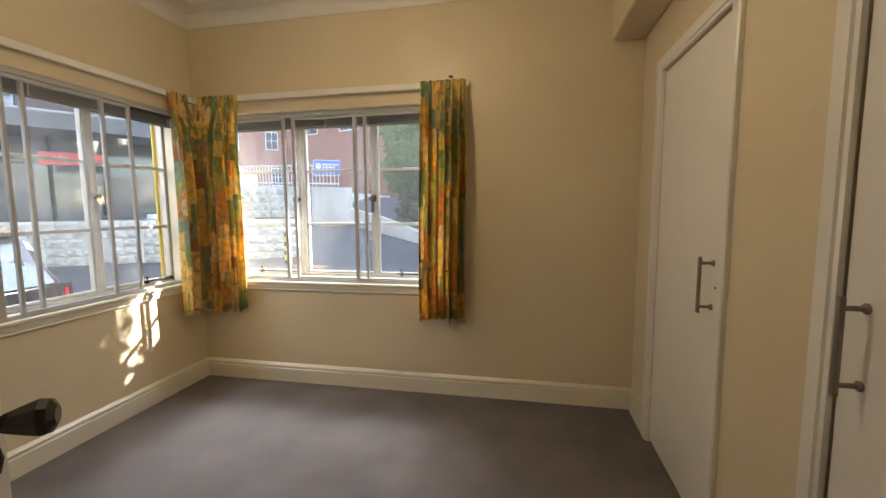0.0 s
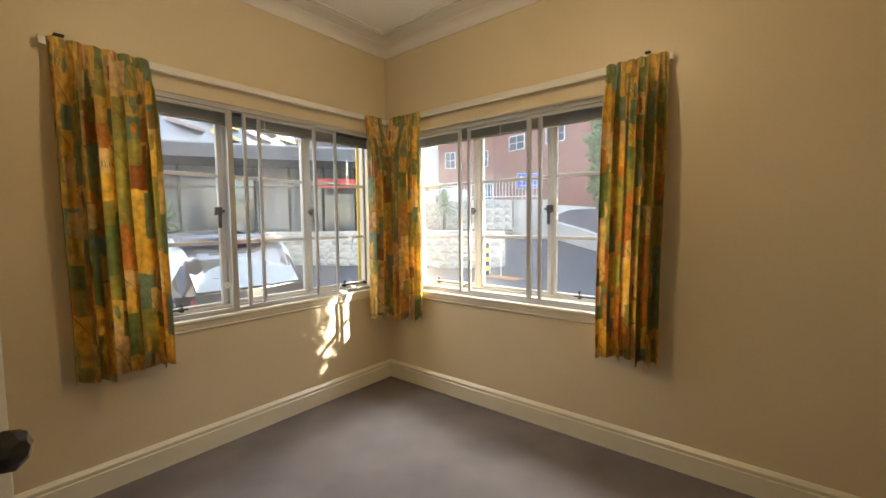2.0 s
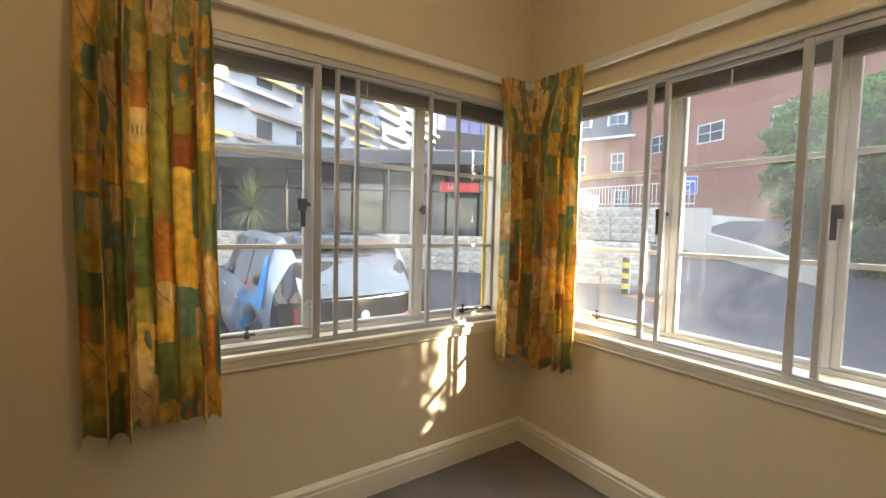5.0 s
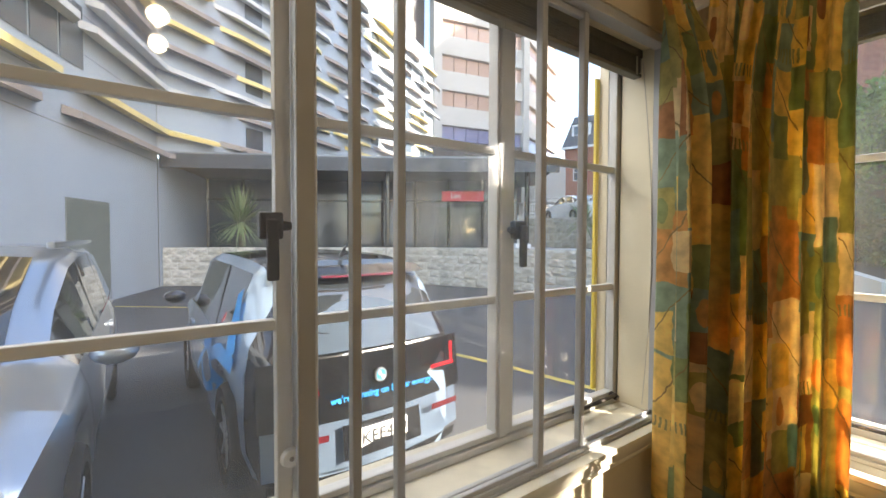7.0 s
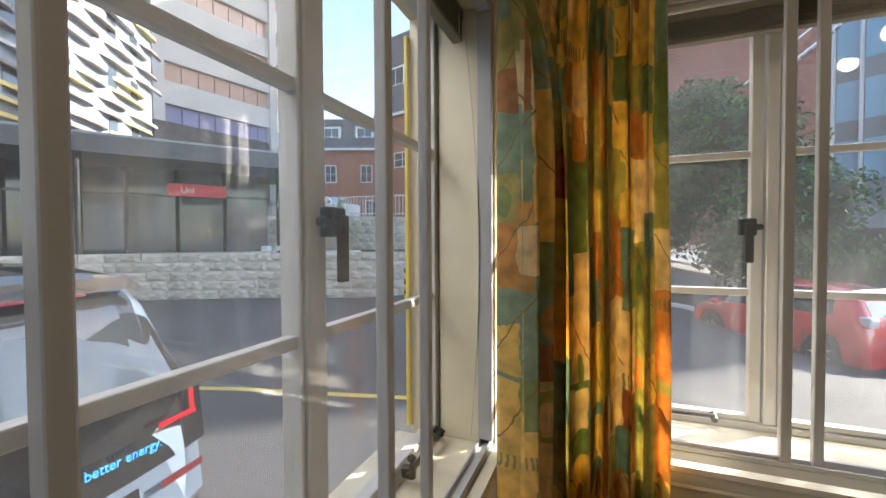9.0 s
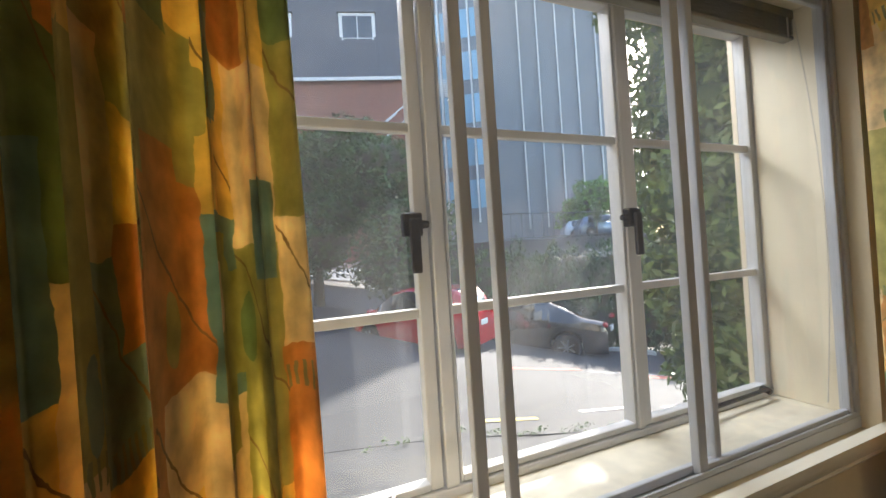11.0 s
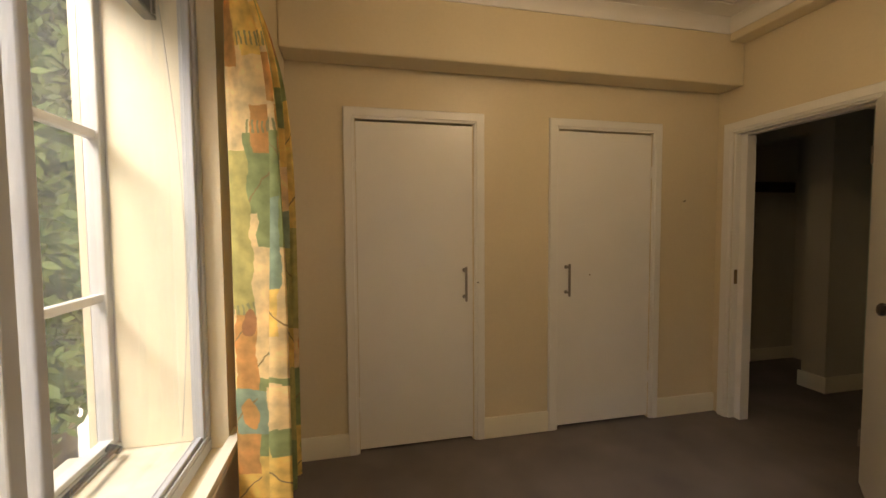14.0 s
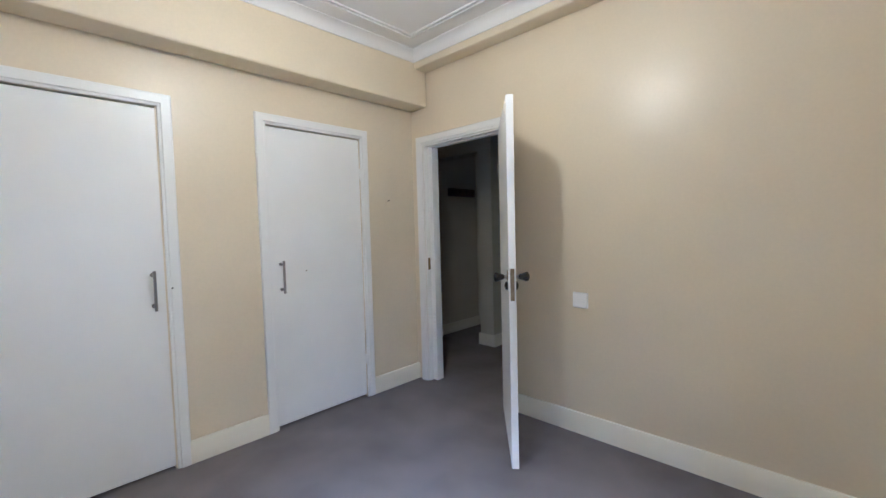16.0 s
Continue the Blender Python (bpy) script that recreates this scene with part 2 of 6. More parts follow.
def fabric():
    m = bpy.data.materials.new("patchwork_print_cotton")
    m.use_nodes = True
    nt = m.node_tree
    nt.nodes.remove(nt.nodes["Principled BSDF"])
    N, L = nt.nodes.new, nt.links.new
    uv = N("ShaderNodeTexCoord").outputs["UV"]

    def ramp(src, cols):
        r = N("ShaderNodeValToRGB")
        r.color_ramp.interpolation = "CONSTANT"
        el = r.color_ramp.elements
        el[0].color = (*cols[0], 1)
        el[1].position, el[1].color = 1 / len(cols), (*cols[1], 1)
        for i, c in enumerate(cols[2:], 2):
            e = el.new(i / len(cols))
            e.color = (*c, 1)
        L(src, r.inputs[0])
        return r.outputs[0]

    def op(kind, a, b=0.0, c=None):
        n = N("ShaderNodeMath")
        n.operation = kind
        for i, v in enumerate((a, b) if c is None else (a, b, c)):
            if isinstance(v, (int, float)):
                n.inputs[i].default_value = v
            else:
                L(v, n.inputs[i])
        return n.outputs[0]

    def noise(sc, detail=3.0):
        n = N("ShaderNodeTexNoise")
        n.inputs["Scale"].default_value, n.inputs["Detail"].default_value = sc, detail
        L(uv, n.inputs["Vector"])
        return n.outputs[0]

    # hand-drawn edges: the print wanders a little
    sep = N("ShaderNodeSeparateXYZ")
    L(uv, sep.inputs[0])
    U = op("MULTIPLY_ADD", noise(13.0, 5.0), 0.045, sep.outputs[0])
    V = op("MULTIPLY_ADD", noise(10.0, 5.0), 0.045, sep.outputs[1])

    def cells(w, h, seed):
        """Upright rectangles w by h metres, each column shifted; gives the colour of the cell and the place in it."""
        x = op("DIVIDE", op("ADD", U, seed * 0.37), w)
        cx = op("FLOOR", x)
        wn = N("ShaderNodeTexWhiteNoise")
        wn.noise_dimensions = "1D"
        L(op("ADD", cx, seed + 0.5), wn.inputs["W"])
        y = op("ADD", op("DIVIDE", V, h), wn.outputs["Value"])
        cy = op("FLOOR", y)
        cb = N("ShaderNodeCombineXYZ")
        L(cx, cb.inputs[0])
        L(cy, cb.inputs[1])
        cb.inputs[2].default_value = seed
        w2 = N("ShaderNodeTexWhiteNoise")
        L(cb.outputs[0], w2.inputs["Vector"])
        sc = N("ShaderNodeSeparateColor")
        L(w2.outputs["Color"], sc.inputs[0])
        return sc, op("FRACT", x), op("FRACT", y)

    def lay(mask, under, over):
        mx = N("ShaderNodeMix")
        mx.data_type = "RGBA"
        L(mask, mx.inputs[0])
        L(under, mx.inputs[6])
        if isinstance(over, tuple):
            mx.inputs[7].default_value = (*over, 1)
        else:
            L(over, mx.inputs[7])
        return mx.outputs[2]

    Y, G, T, O, R, C, K = (0.62, 0.46, 0.15), (0.25, 0.28, 0.12), (0.25, 0.31, 0.21), (0.50, 0.28, 0.10), (0.36, 0.18, 0.08), (0.62, 0.49, 0.26), (0.40, 0.35, 0.13)
    s1, x1, y1 = cells(0.135, 0.21, 0.0)
    base = ramp(s1.outputs[0], [Y, K, C, T, Y, K, O, C, G, Y, R, Y])
    s2, x2, y2 = cells(0.075, 0.12, 5.0)
    pick = op("GREATER_THAN", s2.outputs[1], 0.60)
    base = lay(pick, base, ramp(s2.outputs[0], [T, Y, K, G, C, Y, O, K]))
    # comb of short bars along the foot of some patches
    comb = op("MULTIPLY", op("LESS_THAN", op("FRACT", op("MULTIPLY", x1, 9.0)), 0.40), op("MULTIPLY", op("LESS_THAN", y1, 0.16), op("GREATER_THAN", s1.outputs[1], 0.80)))
    base = lay(comb, base, (0.28, 0.27, 0.13))
    # slanting brush strokes in others
    slant = op("ABSOLUTE", op("SUBTRACT", op("ADD", op("MULTIPLY", x1, 0.8), y1), 0.95))
    stroke = op("MULTIPLY", op("LESS_THAN", slant, 0.014), op("GREATER_THAN", s1.outputs[2], 0.5))
    base = lay(stroke, base, (0.28, 0.20, 0.09))
    # leaf-shaped daubs
    lx, ly = op("SUBTRACT", x2, 0.5), op("SUBTRACT", y2, 0.45)
    daub = op("MULTIPLY", op("LESS_THAN", op("ADD", op("MULTIPLY", lx, lx), op("MULTIPLY", op("MULTIPLY", ly, ly), 0.45)), 0.05), op("GREATER_THAN", s2.outputs[2], 0.80))
    base = lay(daub, base, ramp(s2.outputs[0], [O, T, G, Y, R, T, K, C]))
    # brushy weave
    n = N("ShaderNodeTexNoise")
    n.inputs["Scale"].default_value, n.inputs["Detail"].default_value = 22, 5
    L(uv, n.inputs["Vector"])
    mr = N("ShaderNodeMapRange")
    mr.inputs["From Min"].default_value, mr.inputs["From Max"].default_value = 0.3, 0.7
    mr.inputs["To Min"].default_value, mr.inputs["To Max"].default_value = 1.1, 1.85
    L(n.outputs[0], mr.inputs[0])
    vm = N("ShaderNodeVectorMath")
    vm.operation = "SCALE"
    L(base, vm.inputs[0])
    L(mr.outputs[0], vm.inputs["Scale"])
    d, t, a = N("ShaderNodeBsdfPrincipled"), N("ShaderNodeBsdfTranslucent"), N("ShaderNodeMixShader")
    d.inputs["Roughness"].default_value = 0.75
    d.inputs["Specular IOR Level"].default_value = 0.25
    L(vm.outputs[0], d.inputs["Base Color"])
    L(vm.outputs[0], t.inputs[0])
    a.inputs[0].default_value = 0.50
    L(d.outputs[0], a.inputs[1])
    L(t.outputs[0], a.inputs[2])
    L(a.outputs[0], nt.nodes["Material Output"].inputs[0])
    return m


M_CURT = fabric()

# ---- mouldings of the room ----
COVE = [(0, 0), (0.010, 0), (0.016, 0.020), (0.030, 0.042), (0.052, 0.058), (0.075, 0.064), (0.075, 0.070), (0, 0.070)]
CZ = RZ - 0.07
for n, a, b, s in (("west", (0, RY + 0.13, CZ), (0, 0, CZ), (1, 0, 0)), ("north", (0, 0, CZ), (BX, 0, CZ), (0, -1, 0)),
                   ("east", (BX, 0, CZ), (BX, RY + 0.13, CZ), (-1, 0, 0)), ("south", (BX, RY + 0.13, CZ), (0, RY + 0.13, CZ), (0, 1, 0))):
    struct("cornice_" + n, prism_bm(bmesh.new(), COVE, a, b, side=s), M_CEIL, "off-white plaster cove cornice", smooth=True)
for i, d in enumerate((0.20, 0.235)):
    x0, x1, y0, y1 = d, BX - d, RY + 0.13 + d, -d
    w = 0.012
    struct("ceiling_bead", boxes([(x0, x1, y0, y0 + w, RZ - 0.012, RZ), (x0, x1, y1 - w, y1, RZ - 0.012, RZ), (x0, x0 + w, y0 + w, y1 - w, RZ - 0.012, RZ), (x1 - w, x1, y0 + w, y1 - w, RZ - 0.012, RZ)], 0.003), M_CEIL, "thin plaster bead panelling the ceiling")
SKIRT = [(0, 0), (0.022, 0), (0.022, 0.100), (0.018, 0.104), (0.018, 0.112), (0.021, 0.114), (0.021, 0.124), (0.012, 0.134), (0.006, 0.140), (0, 0.140)]
SKIRT2 = [(0, 0), (0.020, 0), (0.020, 0.122), (0.014, 0.132), (0, 0.132)]
for n, a, b, s, p in (("west", (0, RY, 0), (0, 0, 0), (1, 0, 0), SKIRT), ("north", (0, 0, 0), (RX, 0, 0), (0, -1, 0), SKIRT),
                      ("east", (RX, -0.022, 0), (RX, -0.322, 0), (-1, 0, 0), SKIRT2), ("east", (RX, -1.170, 0), (RX, -1.618, 0), (-1, 0, 0), SKIRT2),
                      ("east", (RX, -2.465, 0), (RX, RY, 0), (-1, 0, 0), SKIRT2), ("south", (2.134, RY, 0), (0.022, RY, 0), (0, 1, 0), SKIRT2)):
    struct("baseboard_" + n, prism_bm(bmesh.new(), p, a, b, side=s), M_TRIM, "cream gloss painted baseboard on the carpet", smooth=True)
APRON = [(0, 0), (0.008, 0.004), (0.014, 0.012), (0.012, 0.020), (0.018, 0.030), (0.018, 0.052), (0.028, 0.058), (0.028, 0.072), (0, 0.075)]
struct("trim_west", prism_bm(bmesh.new(), APRON, (0, -1.96, 0.70), (0, 0, 0.70), side=(1, 0, 0)), M_TRIM, "cream moulded trim under the window sill", smooth=True)
struct("trim_north", prism_bm(bmesh.new(), APRON, (0, 0, 0.70), (1.99, 0, 0.70), side=(0, -1, 0)), M_TRIM, "cream moulded trim under the window sill", smooth=True)

# ---- windows ----
U1, U0 = 1.606, 1.190


def quad(a, b, d, z0, z1):
    bm = bmesh.new()
    bm.faces.new([bm.verts.new(p) for p in ((a, d, z0), (b, d, z0), (b, d, z1), (a, d, z1))])
    return bm


def latch(par, u, d, z, flip):
    bm = boxes([(u - 0.022, u + 0.022, d - 0.026, d, z - 0.026, z + 0.026)], 0.005)
    g = part("latch", bm, M_DARK, par, "dark bronze casement latch")
    bm = boxes([(u - 0.011, u + 0.011, d - 0.040, d - 0.026, z - 0.105, z + 0.012)], 0.004)
    part("lever", bm, M_DARK, g)
    bm = cyl_bm(bmesh.new(), (u + flip * 0.022, d - 0.014, z), (u + flip * 0.038, d - 0.014, z), 0.010, 0.008, 10)
    part("latch_bolt", bm, M_DARK, g)


def stay(par, ua, ub, d, z):
    bm = cyl_bm(bmesh.new(), (ua, d - 0.035, z), (ub, d - 0.022, z), 0.0065, seg=8)
    cyl_bm(bm, (ua + (ub - ua) * 0.1, d - 0.02, z - 0.014), (ua + (ub - ua) * 0.1, d - 0.02, z + 0.008), 0.012, seg=10)
    cyl_bm(bm, (ub, d - 0.03, z - 0.010), (ub, d - 0.002, z), 0.010, seg=8)
    g = part("stay_bar", bm, M_DARK, par, "dark bronze window stay on the sill")
    bm = lathe_bm(bmesh.new(), [(0.010, -0.016), (0.010, 0.004), (0.005, 0.008), (0.004, 0.020), (0.010, 0.026), (0.011, 0.032), (0.005, 0.038)], Matrix.Translation((ua + (ub - ua) * 0.1, d - 0.034, z)), 10)
    part("stay_knob", bm, M_DARK, g, smooth=True)


def window(name, base, L0, L1, G, panes, latches, stays, stiles, wall_t, label, D=0.0, glass=None):
    """Local frame: x along the wall, y outwards, z up. panes: three (u0, u1)."""
    w = tagged(new(name), label, kind="structure")
    w.matrix_basis = base
    z0, z1 = SILL, HEAD
    # linings of the reveal
    part("window_sill", boxes([(L0 + 0.001, L1 - 0.001, D + 0.045, G - 0.02, z0 - 0.029, z0 + 0.002), (L0 + 0.001, L1 - 0.001, G + 0.03, wall_t + 0.05, z0 - 0.04, z0 - 0.012)], 0.003), M_SILLD, w, "worn cream painted sill board")
    part("reveal_lining", boxes([(L0 + 0.001, L0 + 0.013, D + 0.045, G - 0.02, z0 + 0.003, z1 - 0.013), (L1 - 0.013, L1 - 0.001, D + 0.045, G - 0.02, z0 + 0.003, z1 - 0.013), (L0 + 0.001, L1 - 0.001, D + 0.045, G - 0.02, z1 - 0.012, z1 - 0.001)], 0.002), M_REVEAL, w, "cream painted reveal lining")
    # outer frame with mullions
    a, b = panes[0][0] - 0.04, panes[2][1] + 0.035
    fr = [(L0 + 0.001, a + 0.012, G - 0.02, G + 0.04, z0, z1 - 0.001), (b - 0.008, L1 - 0.001, G - 0.02, G + 0.04, z0, z1 - 0.001),
          (a + 0.012, b - 0.008, G - 0.02, G + 0.04, z0, z0 + 0.022), (a + 0.012, b - 0.008, G - 0.02, G + 0.04, z1 - 0.014, z1 - 0.001)]
    m0 = (panes[0][1] + 0.036, panes[1][0] - 0.012)
    m1 = (panes[1][1] + 0.010, max(panes[2][0] - 0.028, panes[1][1] + 0.026))
    fr += [(m0[0], m0[1], G - 0.018, G + 0.04, z0 + 0.022, z1 - 0.014), (m1[0], m1[1], G - 0.018, G + 0.04, z0 + 0.022, z1 - 0.014)]
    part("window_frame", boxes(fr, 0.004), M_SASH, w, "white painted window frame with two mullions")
    for i, (p0, p1) in enumerate(panes):
        s = 0.030 if i != 1 else 0.008
        q0, q1 = p0 - (s if i != 2 else min(s, p0 - m1[1])), p1 + (s if i != 0 else min(s, m0[0] - p1) )
        zb, zt = 0.815, 1.985
        c = tagged(new("casement" if i != 1 else "fixed_light"), "white painted steel casement with two glazing bars" if i != 1 else "white painted fixed light with two glazing bars")
        c.parent = w
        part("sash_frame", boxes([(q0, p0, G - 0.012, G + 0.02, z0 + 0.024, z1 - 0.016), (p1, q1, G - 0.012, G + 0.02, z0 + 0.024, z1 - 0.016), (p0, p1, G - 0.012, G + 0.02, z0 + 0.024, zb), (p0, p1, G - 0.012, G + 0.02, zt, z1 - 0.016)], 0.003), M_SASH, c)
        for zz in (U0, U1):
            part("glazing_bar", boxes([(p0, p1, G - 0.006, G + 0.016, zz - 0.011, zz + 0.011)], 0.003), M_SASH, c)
        for za, zc in ((zb, U0 - 0.011), (U0 + 0.011, U1 - 0.011), (U1 + 0.011, zt)):
            g = part("pane", quad(p0, p1, G + 0.005, za, zc), glass or M_GLASS, c)
            g.visible_shadow = False
    for u, fl in latches:
        latch(w, u, G - 0.012, 1.387, fl)
    for ua, ub in stays:
        stay(w, ua, ub, G - 0.015, 0.812)
    # inner sliding frame
    part("track", boxes([(L0 + 0.001, L1 - 0.001, D + 0.004, D + 0.044, z0 - 0.029, z0 + 0.004), (L0 + 0.001, L1 - 0.001, D + 0.006, D + 0.012, z0 + 0.004, z0 + 0.016), (L0 + 0.001, L1 - 0.001, D + 0.036, D + 0.042, z0 + 0.004, z0 + 0.016),
                         (L0 + 0.001, L1 - 0.001, D + 0.004, D + 0.044, z1 - 0.030, z1 - 0.001), (L0 + 0.001, L0 + 0.022, D + 0.004, D + 0.044, z0 + 0.016, z1 - 0.03), (L1 - 0.022, L1 - 0.001, D + 0.004, D + 0.044, z0 + 0.016, z1 - 0.03)], 0.002), M_ALU, w, "white aluminium track of the inner sliding glazing")
    for i, (e0, e1, d) in enumerate(stiles):
        d += D
        c = tagged(new("sliding_pane"), "white aluminium framed sliding inner pane")
        c.parent = w
        part("slider_frame", boxes([(e0[0], e0[1], d, d + 0.022, z0 + 0.006, z1 - 0.031), (e1[0], e1[1], d, d + 0.022, z0 + 0.006, z1 - 0.031), (e0[1], e1[0], d + 0.004, d + 0.018, z0 + 0.006, z0 + 0.026), (e0[1], e1[0], d + 0.004, d + 0.018, z1 - 0.050, z1 - 0.031)], 0.003), M_ALU, c)
        g = part("pane", quad(e0[1], e1[0], d + 0.010, z0 + 0.026, z1 - 0.05), M_GLASS, c)
        g.visible_shadow = False
    return w


WB = Matrix.Rotation(radians(90), 4, "Z")
window("window_1", WB, WW[0], WW[1], 0.182, [(-1.850, -1.266), (-1.182, -0.682), (-0.615, -0.118)], [(-1.278, 1), (-0.612, -1)], [(-1.48, -1.80), (-0.38, -0.14)],
       [((-1.878, -1.862), (-1.268, -1.236), 0.008), ((-1.172, -1.154), (-0.684, -0.665), 0.008), ((-1.072, -1.054), (-0.499, -0.481), 0.024)], WT, "wide white steel casement window with inner aluminium sliding panes")
window("window_2", Matrix(), NW[0], NW[1], 0.280, [(0.150, 0.692), (0.772, 1.303), (1.366, 1.898)], [(0.680, 1), (1.326, -1)], [(0.33, 0.60), (1.51, 1.86)],
       [((0.112, 0.13), (0.700, 0.724), 0.010), ((0.772, 0.794), (1.330, 1.352), 0.024), ((1.256, 1.284), (1.89, 1.908), 0.010)], NT, "wide white steel casement window with inner aluminium sliding panes", 0.040, M_DUSTY)


def blind(name, base, L0, L1, d, label):
    b = tagged(new(name), label, "window blind")
    b.matrix_basis = base
    part("headrail", boxes([(L0 + 0.016, L1 - 0.016, d, d + 0.032, HEAD - 0.040, HEAD - 0.013)], 0.003), M_BLIND, b)
    for i in range(7):
        z = HEAD - 0.045 - 0.0065 * i
        part("slat", boxes([(L0 + 0.020, L1 - 0.020, d + 0.002, d + 0.030, z - 0.0018, z)]), M_BLIND, b)
    part("bottom_rail", boxes([(L0 + 0.020, L1 - 0.020, d + 0.001, d + 0.031, HEAD - 0.104, HEAD - 0.092)], 0.003), M_BLIND, b)
    for u in (L0 + 0.05, (L0 + L1) / 2, L1 - 0.05):
        part("ladder_tape", boxes([(u - 0.004, u + 0.004, d + 0.0, d + 0.0015, HEAD - 0.10, HEAD - 0.04)]), M_CORD, b)
    bm = bmesh.new()
    prev = None
    for i in range(13):
        t = i / 12
        c = Vector((L1 - 0.024, d - 0.004 - 0.012 * t - 0.035 * math.sin(t * 3.0), HEAD - 0.05 - 1.16 * t))
        ring = [bm.verts.new(c + Vector((0.0014 * math.cos(a), 0.0014 * math.sin(a), 0))) for a in (0, 1.05, 2.09, 3.14, 4.19, 5.24)]
        if prev:
            for k in range(6):
                bm.faces.new((prev[k], prev[(k + 1) % 6], ring[(k + 1) % 6], ring[k]))
        prev = ring
    part("pull_cord", bm, M_CORD, b)


catch = empty("window_catch", (-0.168, -1.241, 0.918), "round clear plastic catch fixed to the window stile", "window catch")
part("disc", cyl_bm(bmesh.new(), (0, 0, 0), (0.010, 0, 0), 0.021, 0.017, 20), M_PLASTIC, catch)
part("screw", cyl_bm(bmesh.new(), (0.0102, 0, 0), (0.013, 0, 0), 0.005, 0.004, 10), M_STEEL, catch)
blind("venetian_blind", WB, WW[0], WW[1], 0.085, "olive metal venetian blind drawn up under the window head")
blind("venetian_blind", Matrix(), NW[0], NW[1], 0.13, "olive metal venetian blind drawn up under the window head")
# strip added outside; its yellow stands for sunlight on the reveal edge
part("paint_strip", boxes([(-WT - 0.012, -WT, -0.108, -0.078, 0.79, 1.96)], 0.003), M_YEL, None, "yellow strip coloured as the sunlit outer edge of the window", kind="structure")

# ---- curtains and rail ----
def curtain(name, base, s0, s1, zt, zb, folds, seed, label, flare=0.0):
    """Hangs along local x from s0 to s1; the room is towards -y."""
    rnd = random.Random(seed)
    ph = [rnd.uniform(0, 6.28) for _ in range(6)]
    ns, nz = folds * 14, 44
    me = bpy.data.meshes.new("cloth")
    vs, uvs, fs = [], [], []
    cloth = 0
    row = []
    for i in range(ns + 1):
        t = i / ns
        row.append(t)
    width = s1 - s0
    for j in range(nz + 1):
        v = j / nz
        h = 1 - math.exp(-v * 10)
        acc, prev = 0.0, None
        for i, t in enumerate(row):
            f = 2 * math.pi * folds * t
            amp = (0.014 + 0.052 * h) * (0.75 + 0.35 * math.sin(t * 9 + ph[1]))
            # pinch pleats at the heading, deeper irregular folds below
            top = 0.016 * abs(math.sin(f / 2)) ** 0.5
            warp = 0.35 * math.sin(f * 0.5 + ph[0]) + 0.25 * math.sin(v * 2.2 + ph[2] + t * 4)
            y = -(0.050 + (1 - h) * top + h * (amp * (1 + math.sin(f + warp * 2.2 * h)) + 0.006 * math.sin(3 * f + ph[3])))
            x = s0 + width * (t + h * (0.20 / folds) * math.cos(f + warp)) + flare * v * v * (t - 0.3)
            x += 0.006 * math.sin(5 * v + ph[4]) * h
            z = zt - (zt - zb) * v - (0.012 * math.sin(f + ph[5]) if j == nz else 0) + (0.006 * abs(math.sin(f / 2)) if j == 0 else 0)
            p = (x, y, z)
            if prev:
                acc += math.hypot(x - prev[0], y - prev[1])
            prev = p
            vs.append(p)
            uvs.append((acc + seed * 0.37, (zt - zb) * (1 - v)))
    for j in range(nz):
        for i in range(ns):
            a = j * (ns + 1) + i
            fs.append((a, a + 1, a + ns + 2, a + ns + 1))
    me.from_pydata(vs, [], fs)
    lay = me.uv_layers.new(name="UVMap")
    top_uv = [uvs[i] for i in range(len(uvs))]
    mid = nz // 2 * (ns + 1)
    for lp in me.loops:
        k = lp.vertex_index % (ns + 1)
        lay.data[lp.index].uv = (top_uv[mid + k][0], top_uv[lp.vertex_index][1])
    for p in me.polygons:
        p.use_smooth = True
    me.materials.append(M_CURT)
    e = tagged(new(name), label, "curtain")
    e.matrix_basis = base
    c = new("cloth", me)
    c.parent = e
    so = c.modifiers.new("thick", "SOLIDIFY")
    so.thickness = 0.0012
    for i in range(folds):
        x = s0 + width * (i + 0.5) / folds
        part("hook", boxes([(x - 0.003, x + 0.003, -0.056, -0.050, zt - 0.02, zt + 0.006)]), M_DARK, e)
    return e


curtain("curtain", WB, -2.035, -1.660, 2.125, 0.585, 6, 1, "gathered yellow, green and rust patchwork print curtain on the rail", flare=0.01)
curtain("curtain", WB, -0.270, -0.095, 2.125, 0.565, 4, 2, "narrow gathered patchwork print curtain in the corner beside the window")
curtain("curtain", Matrix(), 0.095, 0.425, 2.125, 0.560, 7, 3, "gathered patchwork print curtain in the corner, glowing in the daylight")
curtain("curtain", Matrix(), 1.785, 2.085, 2.128, 0.560, 6, 4, "gathered yellow, green and rust patchwork print curtain on the rail", flare=0.0)


def rail(name, base, u0, u1, brackets):
    r = tagged(new(name), "white metal curtain rail fixed to the wall above the window", "curtain rail")
    r.matrix_basis = base
    part("track", prism_bm(bmesh.new(), [(0.030, 0), (0.052, 0), (0.052, 0.034), (0.046, 0.038), (0.034, 0.038), (0.030, 0.034)], (u0, 0, 2.092), (u1, 0, 2.092), side=(0, -1, 0)), M_WHITE, r)
    for u in brackets:
        part("bracket", boxes([(u - 0.010, u + 0.010, -0.030, 0.0, 2.100, 2.122)], 0.002), M_WHITE, r)


rail("curtain_rail", WB, -2.06, -0.055, (-2.0, -1.4, -0.7, -0.15))
rail("curtain_rail", Matrix(), 0.003, 2.10, (0.12, 0.8, 1.4, 2.0))

# ---- doors ----
CAS = [(0, 0), (0.062, 0), (0.062, 0.016), (0.056, 0.021), (0.016, 0.021), (0.012, 0.015), (0, 0.013)]


